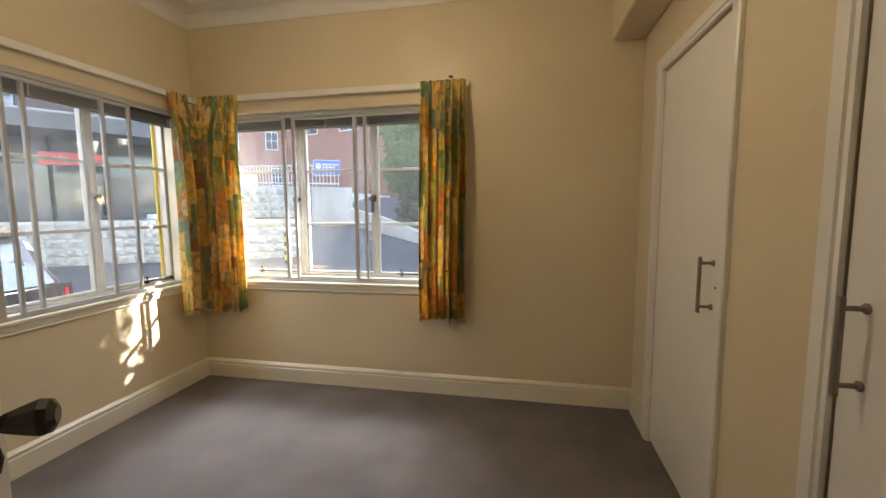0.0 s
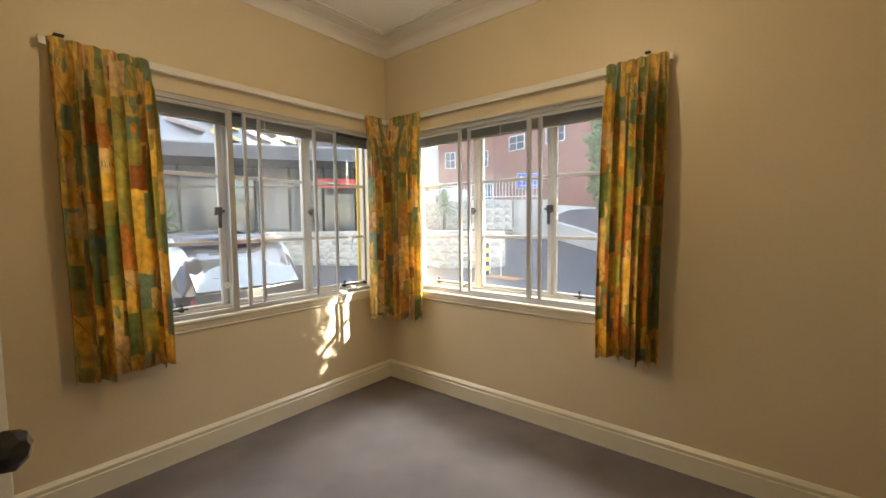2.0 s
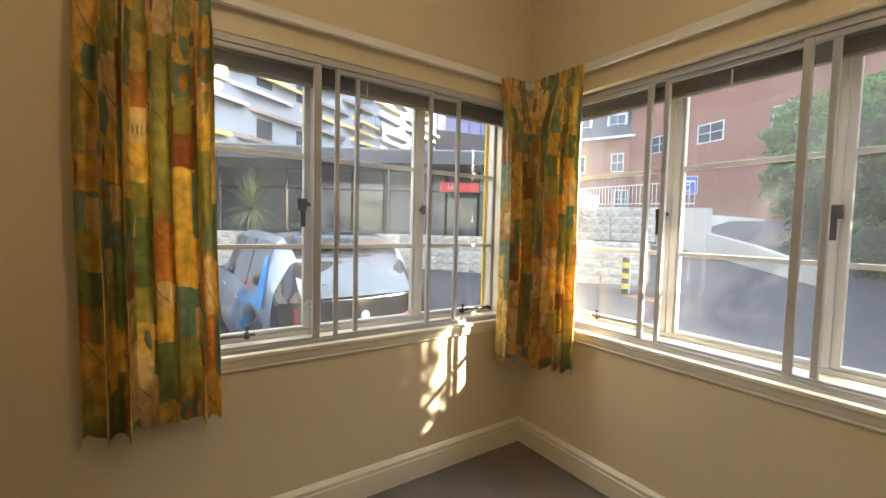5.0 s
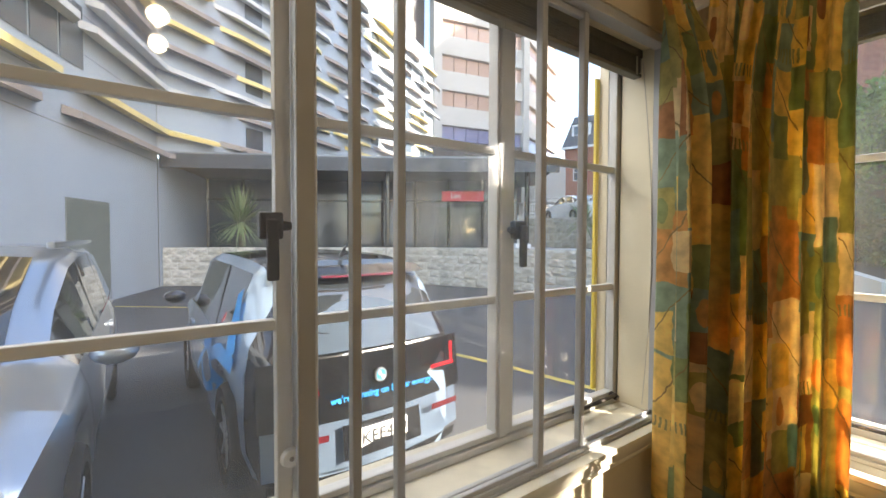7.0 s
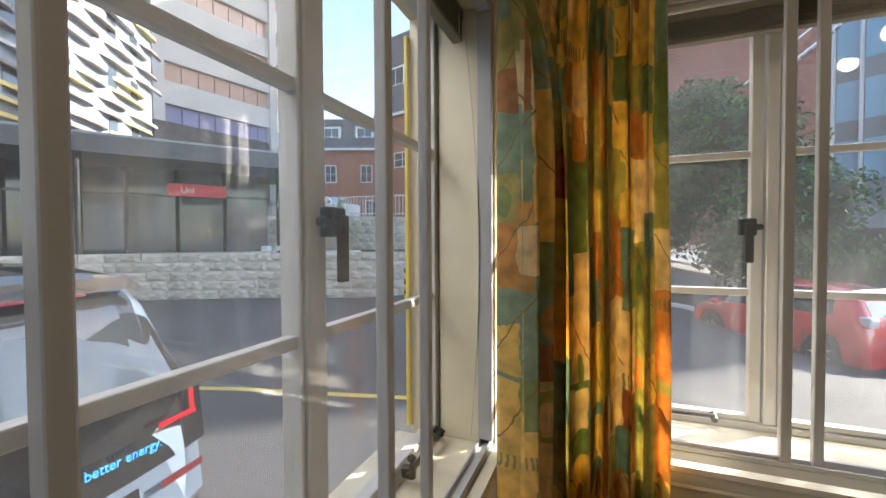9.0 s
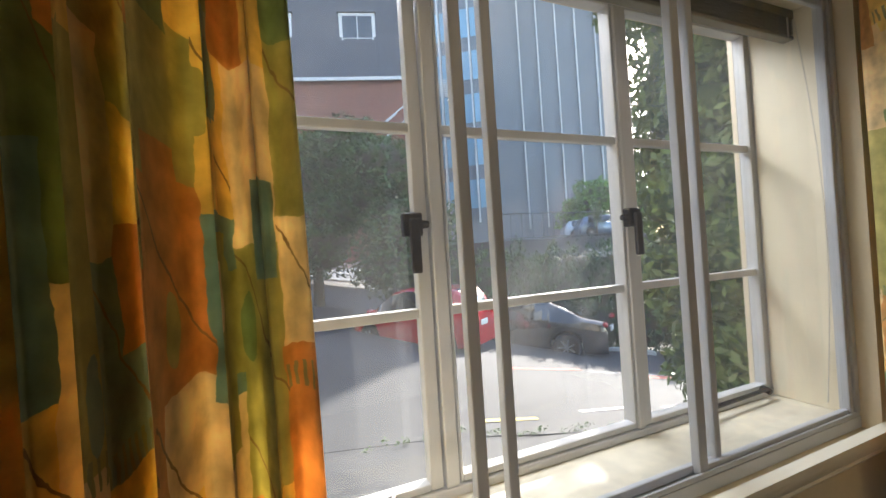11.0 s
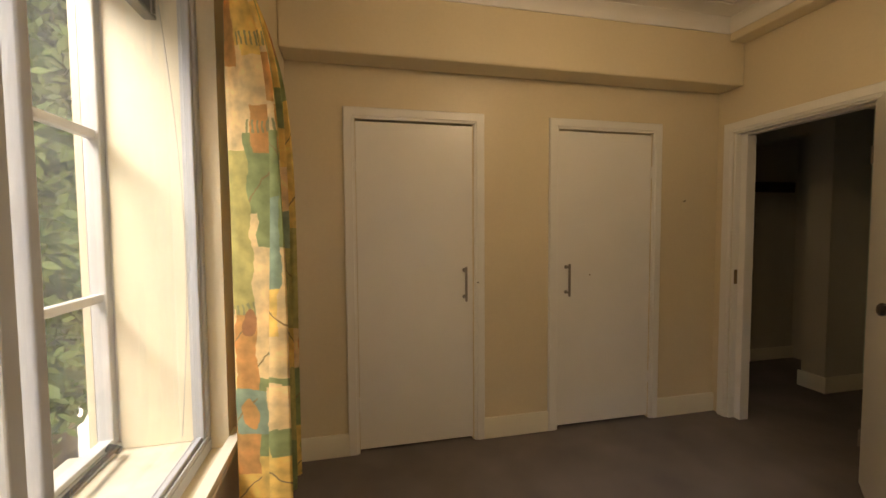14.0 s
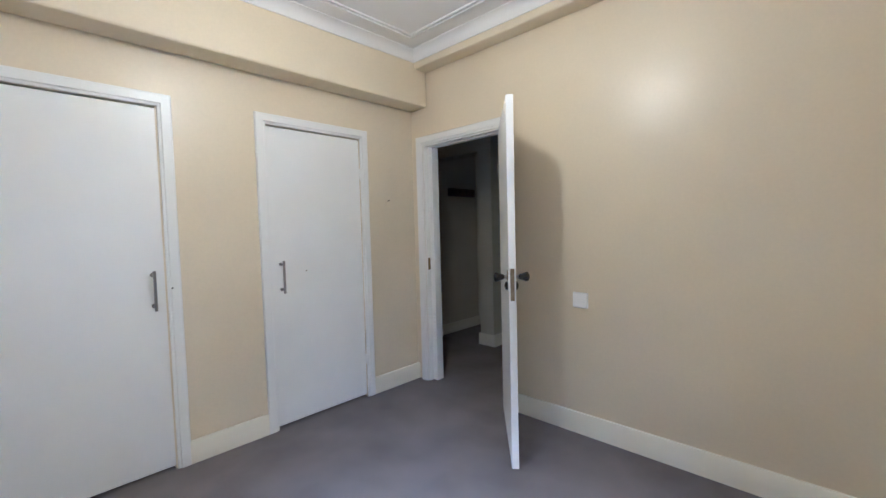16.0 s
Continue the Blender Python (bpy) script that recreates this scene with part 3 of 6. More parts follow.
def casing(name, P, u0, u1, top, w, label):
    """P maps (u, out, z) to the world; casing round an opening u0..u1."""
    bm = bmesh.new()

    def run(a0, a1, b0, b1):
        """One mitred length: inner and outer corner at both ends."""
        ring = []
        for (i, o) in ((a0, a1), (b0, b1)):
            r = []
            for s, h in CAS:
                k = s / 0.062
                u, z = i[0] + (o[0] - i[0]) * k, i[1] + (o[1] - i[1]) * k
                r.append(bm.verts.new(P(u, h, z)))
            ring.append(r)
        n = len(CAS)
        for i in range(n):
            bm.faces.new((ring[0][i], ring[0][(i + 1) % n], ring[1][(i + 1) % n], ring[1][i]))
        bm.faces.new(ring[0][::-1])
        bm.faces.new(ring[1])

    run((u0, 0), (u0 - w, 0), (u0, top), (u0 - w, top + w))
    run((u0, top), (u0 - w, top + w), (u1, top), (u1 + w, top + w))
    run((u1, 0), (u1 + w, 0), (u1, top), (u1 + w, top + w))
    return struct(name, bm, M_WHITE, label)


PE = lambda u, o, z: Vector((RX - o, u, z))
PS = lambda u, o, z: Vector((u, RY + o, z))


def pull(par, u, z0, z1):
    g = tagged(new("handle"), "brushed steel bar handle")
    g.parent = par
    part("grip", boxes([(RX - 0.050, RX - 0.038, u - 0.007, u + 0.007, z0 - 0.018, z1 + 0.018)], 0.003), M_STEEL, g)
    for z in (z0 + 0.006, z1 - 0.006):
        bm = cyl_bm(bmesh.new(), (RX - 0.040, u, z), (RX + 0.004, u, z), 0.006, seg=10)
        part("post", bm, M_STEEL, g, smooth=True)
        part("rose", lathe_bm(bmesh.new(), [(0.012, 0), (0.012, 0.004), (0.008, 0.008)], Matrix.Translation((RX + 0.004, u, z)) @ Matrix.Rotation(radians(-90), 4, "Y"), 14), M_STEEL, g, smooth=True)


def cupboard_door(name, y0, y1, hy, hinge, label):
    d = tagged(new(name), label, kind="structure")
    part("leaf", boxes([(RX + 0.004, RX + 0.040, y0 + 0.004, y1 - 0.004, 0.018, 1.996)], 0.002), M_WHITE, d)
    pull(d, hy, 0.925, 1.105)
    for z in (0.30, 1.74):
        part("hinge", cyl_bm(bmesh.new(), (RX - 0.002, hinge, z - 0.04), (RX - 0.002, hinge, z + 0.04), 0.006, seg=10), M_WHITE, d)


casing("door_frame", PE, -1.108, -0.382, 2.006, 0.066, "white painted moulded frame round the cupboard door")
casing("door_frame", PE, -2.402, -1.686, 2.006, 0.066, "white painted moulded frame round the cupboard door")
cupboard_door("door_1", -1.108, -0.382, -1.045, -0.386, "plain white flush cupboard door, closed")
cupboard_door("door_2", -2.402, -1.686, -1.752, -2.398, "plain white flush cupboard door, closed")
# unseen backing, added so no light leaks round the cupboard doors
struct("wall_cupboard", boxes([(RX + 0.121, RX + 0.2, RY, 0, 0, RZ)]), M_HALL, "unseen wall added behind the cupboard doors to block light")
part("keyhole", cyl_bm(bmesh.new(), (RX - 0.0225, -1.128, 1.02), (RX - 0.0205, -1.128, 1.02), 0.005, seg=10), M_DARK, None, "small dark catch hole in the cupboard door frame", kind="structure")
part("keyhole", cyl_bm(bmesh.new(), (RX + 0.0035, -1.93, 1.04), (RX + 0.0025, -1.93, 1.04), 0.005, seg=10), M_BRASS, None, "small filled screw hole in the cupboard door", kind="structure")

# entrance doorway and its open leaf
EX0, EX1, EZ = 2.223, 3.015, 1.995
casing("door_frame_hall", PS, EX0 - 0.02, EX1 + 0.015, EZ + 0.012, 0.068, "white painted moulded frame round the hall doorway")
struct("door_lining", boxes([(2.201, EX0, RY - 0.119, RY - 0.001, 0, EZ), (EX1, 3.030, RY - 0.119, RY - 0.001, 0, EZ), (2.201, 3.030, RY - 0.119, RY - 0.001, EZ, EZ + 0.012),
                             (EX0, EX0 + 0.012, RY - 0.09, RY - 0.045, 0, EZ - 0.013), (EX1 - 0.045, EX1, RY - 0.119, RY - 0.045, 0, EZ - 0.013), (EX0, EX1, RY - 0.09, RY - 0.045, EZ - 0.013, EZ)], 0.002), M_WHITE, "white painted lining and stop of the hall doorway")
part("strike_plate", boxes([(EX1 - 0.004, EX1 - 0.001, RY - 0.036, RY - 0.010, 0.96, 1.06), (EX1 - 0.006, EX1 - 0.003, RY - 0.030, RY - 0.016, 0.975, 1.005)], 0.001), M_BRASS, None, "aged brass strike plate on the door lining", kind="structure")
leaf = tagged(new("door_3"), "plain white flush door standing open into the room", kind="structure")
LANG = 129.1
leaf.matrix_basis = pose(EX0 + 0.004, RY + 0.002, 0, 0, 0, LANG)
LL = 0.79
part("leaf", boxes([(0.0, LL, -0.019, 0.019, 0.012, 1.985)], 0.0025), M_WHITE, leaf)
part("lock_plate", boxes([(LL - 0.002, LL + 0.0012, -0.011, 0.011, 0.92, 1.09), (LL + 0.001, LL + 0.006, -0.006, 0.006, 1.02, 1.05)], 0.001), M_BRASS, leaf, "aged brass mortice lock plate on the door edge")
for s in (-1, 1):
    k = tagged(new("door_knob"), "black faceted tapered knob on a brass plate")
    k.parent = leaf
    part("back_plate", boxes([(LL - 0.085, LL - 0.035, min(s * 0.019, s * 0.023), max(s * 0.019, s * 0.023), 1.020, 1.075)], 0.001), M_BRASS, k)
    R = Matrix.Translation((LL - 0.060, s * 0.022, 1.040)) @ Matrix.Rotation(radians(-90 * s), 4, "X")
    part("collar", lathe_bm(bmesh.new(), [(0.014, 0), (0.014, 0.006), (0.009, 0.010), (0.009, 0.020)], R, 16), M_STEEL, k, smooth=True)
    part("grip", lathe_bm(bmesh.new(), [(0.010, 0.016), (0.013, 0.020), (0.026, 0.056), (0.024, 0.066), (0.013, 0.073)], R, 8), M_BLACK, k)
    part("keyhole_cover", lathe_bm(bmesh.new(), [(0.004, 0), (0.010, 0.008), (0.013, 0.022), (0.009, 0.040), (0.003, 0.046)], Matrix.Translation((LL - 0.060, s * 0.025, 1.015)) @ Matrix.Rotation(radians(180), 4, "X"), 12), M_BLACK, k, smooth=True)
for z in (0.25, 1.72):
    part("hinge", cyl_bm(bmesh.new(), (-0.004, -0.022, z - 0.045), (-0.004, -0.022, z + 0.045), 0.006, seg=10), M_STEEL, leaf)

# ---- small things on the walls ----
sw = empty("wall_box", (1.645, RY, 0.845), "square white plastic wall box fixed low on the cream wall", "wall socket", rz=0)
part("body", boxes([(-0.047, 0.047, 0.0, 0.020, -0.048, 0.048)], 0.004), M_PLASTIC, sw)
part("cover", boxes([(-0.044, 0.044, 0.020, 0.028, -0.042, 0.046)], 0.004), M_PLASTIC, sw)
hk = empty("wall_hook", (RX, -2.66, 1.53), "small dark metal hook screwed to a round white pad", "hook")
part("pad", boxes([(-0.006, 0.0, -0.020, 0.020, -0.035, 0.035)], 0.003), M_WALL, hk)
part("pin", cyl_bm(bmesh.new(), (-0.006, 0, 0.01), (-0.026, 0, 0.016), 0.0035, seg=8), M_DARK, hk)
for x, y in ((0.0, -1.97),):
    h2 = empty("wall_hook", (0, -1.985, 2.155), "small dark screw hook in the wall above the curtain", "hook")
    part("pin", boxes([(0.0, 0.030, -0.020, 0.016, -0.003, 0.004)], 0.001), M_DARK, h2)
n2 = empty("wall_hook", (1.98, 0, 2.165), "small dark screw hook in the wall above the curtain", "hook")
part("pin", boxes([(-0.012, 0.012, -0.026, 0.0, -0.003, 0.004)], 0.001), M_DARK, n2)
lamp = empty("ceiling_lamp", (1.65, -1.45, RZ), "small pendant lamp with a warm bulb hanging from the ceiling", "ceiling lamp")
part("rose", lathe_bm(bmesh.new(), [(0.05, 0), (0.05, -0.012), (0.02, -0.03)], seg=24), M_PLASTIC, lamp, smooth=True)
part("flex", cyl_bm(bmesh.new(), (0, 0, -0.03), (0, 0, -0.17), 0.003, seg=8), M_PLASTIC, lamp)
part("holder", cyl_bm(bmesh.new(), (0, 0, -0.17), (0, 0, -0.215), 0.018, seg=16), M_PLASTIC, lamp)

# ---- hall ----
struct("wall_hall_east", boxes([(3.98, 4.08, -5.0, RY - 0.12, 0, 2.6)]), M_HALL, "dim cream hall wall")
struct("wall_hall_north", boxes([(RX + 0.12, 3.98, RY - 0.12, RY - 0.02, 0, 2.6)]), M_HALL, "dim cream hall wall")
struct("wall_hall_back", boxes([(3.37, 3.98, -4.90, -4.80, 0, 2.6)]), M_HALL, "dim cream alcove wall in the hall")
struct("wall_hall_pier", boxes([(3.19, 3.37, -4.90, -4.09, 0, 2.6)]), M_HALL, "pale pier between alcove and passage")
struct("wall_hall_green", boxes([(1.5, 3.19, -4.60, -4.50, 0, 2.6)]), M_GREEN, "pale green wall at the end of the hall")
struct("wall_hall_west", boxes([(1.4, 1.5, -4.60, RY - 0.12, 0, 2.6)]), M_HALL, "dim cream hall wall")
struct("ceiling_hall", boxes([(1.4, 4.08, -5.0, RY - 0.12, 2.3, 2.42)]), M_CEIL, "white hall ceiling")
struct("beam_hall", boxes([(3.37, 3.98, -4.25, -4.10, 2.14, 2.3)]), M_HALL, "dim cream beam over the alcove")
struct("baseboard_hall", boxes([(3.17, 3.388, -4.09, -4.072, 0, 0.13), (3.172, 3.19, -4.5, -4.09, 0, 0.13), (1.5, 3.17, -4.50, -4.482, 0, 0.13), (3.962, 3.98, -4.80, RY - 0.12, 0, 0.12)], 0.003), M_TRIM, "cream painted baseboard in the hall")
cr = empty("coat_rail", (3.98, -4.50, 1.75), "dark stained wooden coat rail on the dim hall wall", "coat rack")
part("board", boxes([(-0.02, 0.0, -0.25, 0.25, -0.05, 0.05)], 0.003), M_WOOD, cr)
for i in range(4):
    part("peg", cyl_bm(bmesh.new(), (-0.02, -0.19 + 0.126 * i, 0), (-0.06, -0.19 + 0.126 * i, 0.015), 0.008, seg=8), M_DARK, cr)
# ---- outdoors ----
ZG = -0.37


def gz(x, y):
    """Height of the ground: the street climbs to the north-west and falls to the east."""
    e = -0.18 * min(max(0.0, x - 2.0), 9.0) * min(1.0, max(0.0, (y - 0.5) / 3.5))
    k = min(1.0, max(0.0, (2.5 - x) / 3.0))
    n = 0.15 * min(max(0.0, y - 9.0), 16.0) * k * min(1.0, max(0.0, (x + 30) / 10.0))
    return ZG + e + n


M_ASPH = mat("asphalt", (0.066, 0.067, 0.070), 0.82, grain=0.22, scale=70, stain=0.22, stain_scale=0.35, bump=0.4, bump_scale=120)
M_BLUEGREY = mat("blue_grey_render", (0.30, 0.35, 0.41), 0.65, grain=0.03, scale=8, stain=0.05, stain_scale=0.5)
M_BLOCK = mat("split_stone_block", (0.52, 0.49, 0.42), 0.85, grain=0.22, scale=9, stain=0.2, stain_scale=2.5, bump=0.8, bump_scale=25, island=0.22)
M_MORTAR = mat("wall_mortar", (0.20, 0.19, 0.17), 0.9, grain=0.2)
M_CONC = mat("painted_concrete", (0.62, 0.61, 0.56), 0.75, grain=0.05, stain=0.15, stain_scale=0.7)
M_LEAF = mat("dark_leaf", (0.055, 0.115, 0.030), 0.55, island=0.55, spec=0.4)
M_LEAF2 = mat("bright_leaf", (0.13, 0.26, 0.04), 0.55, island=0.45, spec=0.4)
M_CYP = mat("cypress_leaf", (0.12, 0.18, 0.05), 0.6, island=0.5)
M_BARK = mat("tree_bark", (0.12, 0.09, 0.06), 0.9, grain=0.3, scale=12, bump=0.6, bump_scale=30)
M_STRAP = mat("cabbage_tree_leaf", (0.20, 0.27, 0.12), 0.5, island=0.35)
M_CORE = mat("dark_foliage_core", (0.06, 0.055, 0.04), 0.95, grain=0.3, scale=6)
M_CHAR = mat("charcoal_metal", (0.058, 0.061, 0.068), 0.5, grain=0.04)
M_SOFFIT = mat("dark_soffit", (0.035, 0.035, 0.038), 0.6, grain=0.05)
M_LINEY = mat("yellow_road_paint", (0.62, 0.48, 0.10), 0.7, grain=0.15, scale=30)
M_LINEW = mat("white_road_paint", (0.60, 0.60, 0.57), 0.7, grain=0.15, scale=30)
M_LINER = mat("red_road_paint", (0.50, 0.12, 0.08), 0.75, grain=0.15, scale=30)
M_FINW = mat("white_fin_metal", (0.52, 0.52, 0.51), 0.4, island=0.08)
M_FINY = mat("yellow_fin_metal", (0.66, 0.52, 0.20), 0.4, island=0.08)
M_FINT = mat("taupe_fin_metal", (0.26, 0.22, 0.20), 0.45, island=0.10)
M_WGLASS = mat("dark_window_glass", (0.05, 0.065, 0.08), 0.08, spec=0.8, island=0.2)
M_PEACH = mat("peach_blind_window", (0.52, 0.34, 0.26), 0.15, island=0.12)
M_LILAC = mat("lilac_window", (0.26, 0.25, 0.38), 0.12, island=0.12)
M_TOWER = mat("beige_precast_concrete", (0.56, 0.52, 0.47), 0.75, grain=0.04, stain=0.06, stain_scale=0.4)
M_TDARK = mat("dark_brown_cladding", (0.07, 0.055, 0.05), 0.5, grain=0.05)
M_BRICK = mat("red_brick", (0.30, 0.13, 0.09), 0.85, grain=0.25, scale=5, stain=0.1)
M_SLATE = mat("dark_slate_roof", (0.10, 0.105, 0.12), 0.6, grain=0.2, scale=6)
M_WPAINT = mat("white_exterior_paint", (0.74, 0.74, 0.72), 0.5, stain=0.04)
M_OFFICE = mat("grey_office_cladding", (0.24, 0.26, 0.28), 0.6, stain=0.05, stain_scale=0.5)
M_SKYGLASS = mat("pale_blue_office_glass", (0.30, 0.48, 0.62), 0.15, island=0.12)
M_RED = mat("red_sign_panel", (0.70, 0.03, 0.04), 0.4)
M_BLUE = mat("blue_sign_panel", (0.05, 0.10, 0.42), 0.4)
M_TYRE = mat("black_rubber", (0.02, 0.02, 0.021), 0.85)
M_RIM = mat("alloy_rim", (0.45, 0.46, 0.48), 0.3, metal=0.9)
M_CGLASS = mat("tinted_car_glass", (0.02, 0.024, 0.028), 0.04, spec=1.0, coat=1.0)
M_SILVER = mat("pale_silver_car_paint", (0.42, 0.46, 0.52), 0.28, metal=0.75, coat=1.0)
M_EVB = mat("pale_blue_silver_car_paint", (0.30, 0.40, 0.53), 0.28, metal=0.5, coat=1.0)
M_BLK = mat("gloss_black_panel", (0.012, 0.012, 0.014), 0.12, coat=1.0)
M_SKYB = mat("sky_blue_stripe", (0.03, 0.33, 0.80), 0.35, coat=0.3)
M_CARRED = mat("red_car_paint", (0.50, 0.02, 0.03), 0.25, coat=1.0)
M_CARBLK = mat("black_car_paint", (0.015, 0.015, 0.018), 0.15, coat=1.0)
M_CARWHT = mat("white_car_paint", (0.66, 0.68, 0.70), 0.25, coat=1.0)
M_CARBLU = mat("blue_grey_car_paint", (0.22, 0.30, 0.42), 0.25, metal=0.5, coat=1.0)
M_LAMPR = mat("red_lamp_lens", (0.45, 0.01, 0.02), 0.12, coat=1.0)
M_LAMPD = mat("dark_red_lamp_lens", (0.16, 0.012, 0.018), 0.2, coat=1.0)
M_LAMPW = mat("clear_lamp_lens", (0.60, 0.62, 0.65), 0.10, coat=1.0)
M_PLATE = mat("white_number_plate", (0.78, 0.78, 0.76), 0.4)
M_INK = mat("black_lettering", (0.015, 0.015, 0.015), 0.5)

# ground: one sheet to the horizon
gx = [-400, -120, -60, -40, -30] + [-24 + i for i in range(0, 49)] + [30, 40, 60, 120, 400]
gy = [-400, -120, -50, -20, -10, -6, -3, 0] + [1 + i for i in range(0, 29)] + [35, 50, 90, 160, 400]
bm = bmesh.new()
gv = [[bm.verts.new((x, y, gz(x, y))) for x in gx] for y in gy]
for j in range(len(gy) - 1):
    for i in range(len(gx) - 1):
        bm.faces.new((gv[j][i], gv[j][i + 1], gv[j + 1][i + 1], gv[j + 1][i]))
struct("ground", bm, M_ASPH, "grey asphalt yard and sloping street", smooth=True)
struct("wall_foundation", boxes([(-WT, RX + 0.2, NT - 0.02, NT, ZG - 0.8, -0.5), (-WT, -WT + 0.02, RY - 2, NT, ZG - 0.4, -0.5)]), M_TOWER, "rendered foundation of the house")
struct("roof", boxes([(-WT - 0.5, 5.5, -6, NT + 0.5, 3.4, 3.55)]), M_CHAR, "flat roof over the flat")
struct("ground_inside", boxes([(-0.2, 5.0, -5.0, 0.3, ZG + 0.01, -0.13)]), M_MORTAR, "foundation slab under the floor")


def strip(name, pts, w, material, label, lift=0.006):
    bm = bmesh.new()
    row = []
    for i, (x, y) in enumerate(pts):
        a = Vector(pts[max(0, i - 1)])
        b = Vector(pts[min(len(pts) - 1, i + 1)])
        n = (b - a).normalized()
        n = Vector((-n.y, n.x)) * w / 2
        row.append([bm.verts.new((x + s * n.x, y + s * n.y, gz(x + s * n.x, y + s * n.y) + lift)) for s in (-1, 1)])
    for p, q in zip(row, row[1:]):
        bm.faces.new((p[0], q[0], q[1], p[1]))
    return struct(name, bm, material, label)


def lerp_pts(a, b, n):
    return [(a[0] + (b[0] - a[0]) * i / n, a[1] + (b[1] - a[1]) * i / n) for i in range(n + 1)]


strip("road_line", lerp_pts((-12.6, -3.0), (-10.9, -0.8), 3) + lerp_pts((-9.5, 0.4), (-4.16, 2.11), 5) + lerp_pts((-3.6, 2.28), (-1.6, 2.75), 3), 0.10, M_LINEY, "worn yellow line across the yard")
strip("road_line", [(-1.35, 0.9), (-0.5, 0.62)], 0.10, M_LINEW, "worn white parking line")
for a, b, m in (((2.14, 3.13), (2.88, 3.04), M_LINEY), ((3.51, 3.12), (4.24, 3.11), M_LINEW), ((4.62, 2.96), (5.3, 2.86), M_LINEW)):
    strip("road_dash", lerp_pts(a, b, 2), 0.085, m, "painted dash along the kerb")
strip("road_mark", lerp_pts((3.9, 5.49), (5.53, 5.45), 3), 0.13, M_LINER, "faded red paint mark on the asphalt")
strip("road_mark", lerp_pts((6.4, 5.0), (8.0, 4.7), 3), 0.22, M_LINER, "faded red paint mark on the asphalt")
strip("road_mark", lerp_pts((5.6, 5.3), (8.0, 4.9), 3), 0.05, M_LINEW, "thin white line on the asphalt", 0.008)

# kerbs
def kerb(name, pts, w, h, material, label):
    bm = bmesh.new()
    rows = []
    for i, (x, y) in enumerate(pts):
        a, b = Vector(pts[max(0, i - 1)]), Vector(pts[min(len(pts) - 1, i + 1)])
        n = (b - a).normalized()
        n = Vector((-n.y, n.x)) * w / 2
        z = gz(x, y)
        rows.append([bm.verts.new((x + s * n.x * k, y + s * n.y * k, z + e)) for s, k, e in ((-1, 1, -0.05), (-1, 1, h * 0.8), (-1, 0.8, h), (1, 0.8, h), (1, 1, h * 0.8), (1, 1, -0.05))])
    for p, q in zip(rows, rows[1:]):
        for k in range(5):
            bm.faces.new((p[k], q[k], q[k + 1], p[k + 1]))
    return struct(name, bm, material, label)


kerb("kerb_near", lerp_pts((-0.6, 3.55), (1.6, 2.95), 4) + lerp_pts((2.03, 2.79), (4.04, 2.34), 4), 0.03, 0.004, M_ASPH, "low broken concrete edge beside the footpath")
kerb("kerb_far", lerp_pts((-1.3, 16.0), (0.2, 11.6), 5) + lerp_pts((0.9, 10.4), (4.0, 9.6), 5) + lerp_pts((5.0, 9.3), (9.5, 7.2), 5), 0.14, 0.10, M_CONC, "pale concrete kerb at the foot of the planted bank")

# ---- leaf clouds ----
def leaves(name, parent, material, blobs, n, size, seed, drop=0.0, label="", flat=0.5):
    """Many small bent leaves scattered in the shells of lumpy ellipsoids. blobs: (x, y, z, rx, ry, rz)."""
    rg = np.random.default_rng(seed)
    wts = np.array([(b[3] * b[4] + b[4] * b[5] + b[3] * b[5]) for b in blobs])
    pick = rg.choice(len(blobs), n, p=wts / wts.sum())
    B = np.array(blobs)[pick]
    v = rg.normal(size=(n, 3))
    v /= np.linalg.norm(v, axis=1)[:, None]
    lump = 1 + 0.16 * np.sin(v[:, 0] * 7 + pick) * np.cos(v[:, 1] * 6 + pick * 1.7) + 0.12 * np.sin(v[:, 2] * 11 + pick * 2.3)
    r = lump * (1 - 0.35 * rg.random(n) ** 2)
    c = B[:, :3] + v * B[:, 3:] * r[:, None]
    t1 = rg.normal(size=(n, 3)) + v * 0.3
    t1[:, 2] -= drop * 2
    t1 /= np.linalg.norm(t1, axis=1)[:, None]
    nr = v + rg.normal(size=(n, 3)) * flat
    t2 = np.cross(t1, nr)
    t2 /= np.linalg.norm(t2, axis=1)[:, None] + 1e-9
    s = size * (0.6 + 0.8 * rg.random(n))[:, None]
    P = np.stack([c - t1 * s, c + t2 * s * 0.42, c + t1 * s, c - t2 * s * 0.42], axis=1).reshape(-1, 3)
    me = bpy.data.meshes.new(name)
    F = np.arange(4 * n).reshape(n, 4)
    me.from_pydata(P.tolist(), [], F.tolist())
    me.materials.append(material)
    ob = new(name, me)
    if parent:
        ob.parent = parent
    return tagged(ob, label, kind="stuff")


# dark lumps added inside the leaves, in place of the shade between them
def core(name, parent, blobs, material, k=0.72):
    bm = bmesh.new()
    for b in blobs:
        r = bmesh.ops.create_icosphere(bm, subdivisions=2, radius=1, matrix=Matrix.Translation(b[:3]) @ Matrix.Diagonal((b[3] * k, b[4] * k, b[5] * k, 1)))
        for q in r["verts"]:
            q.co += Vector(q.co - Vector(b[:3])) * 0.16 * noise.noise(q.co * 1.3)
    return part(name, bm, material, parent, smooth=True)


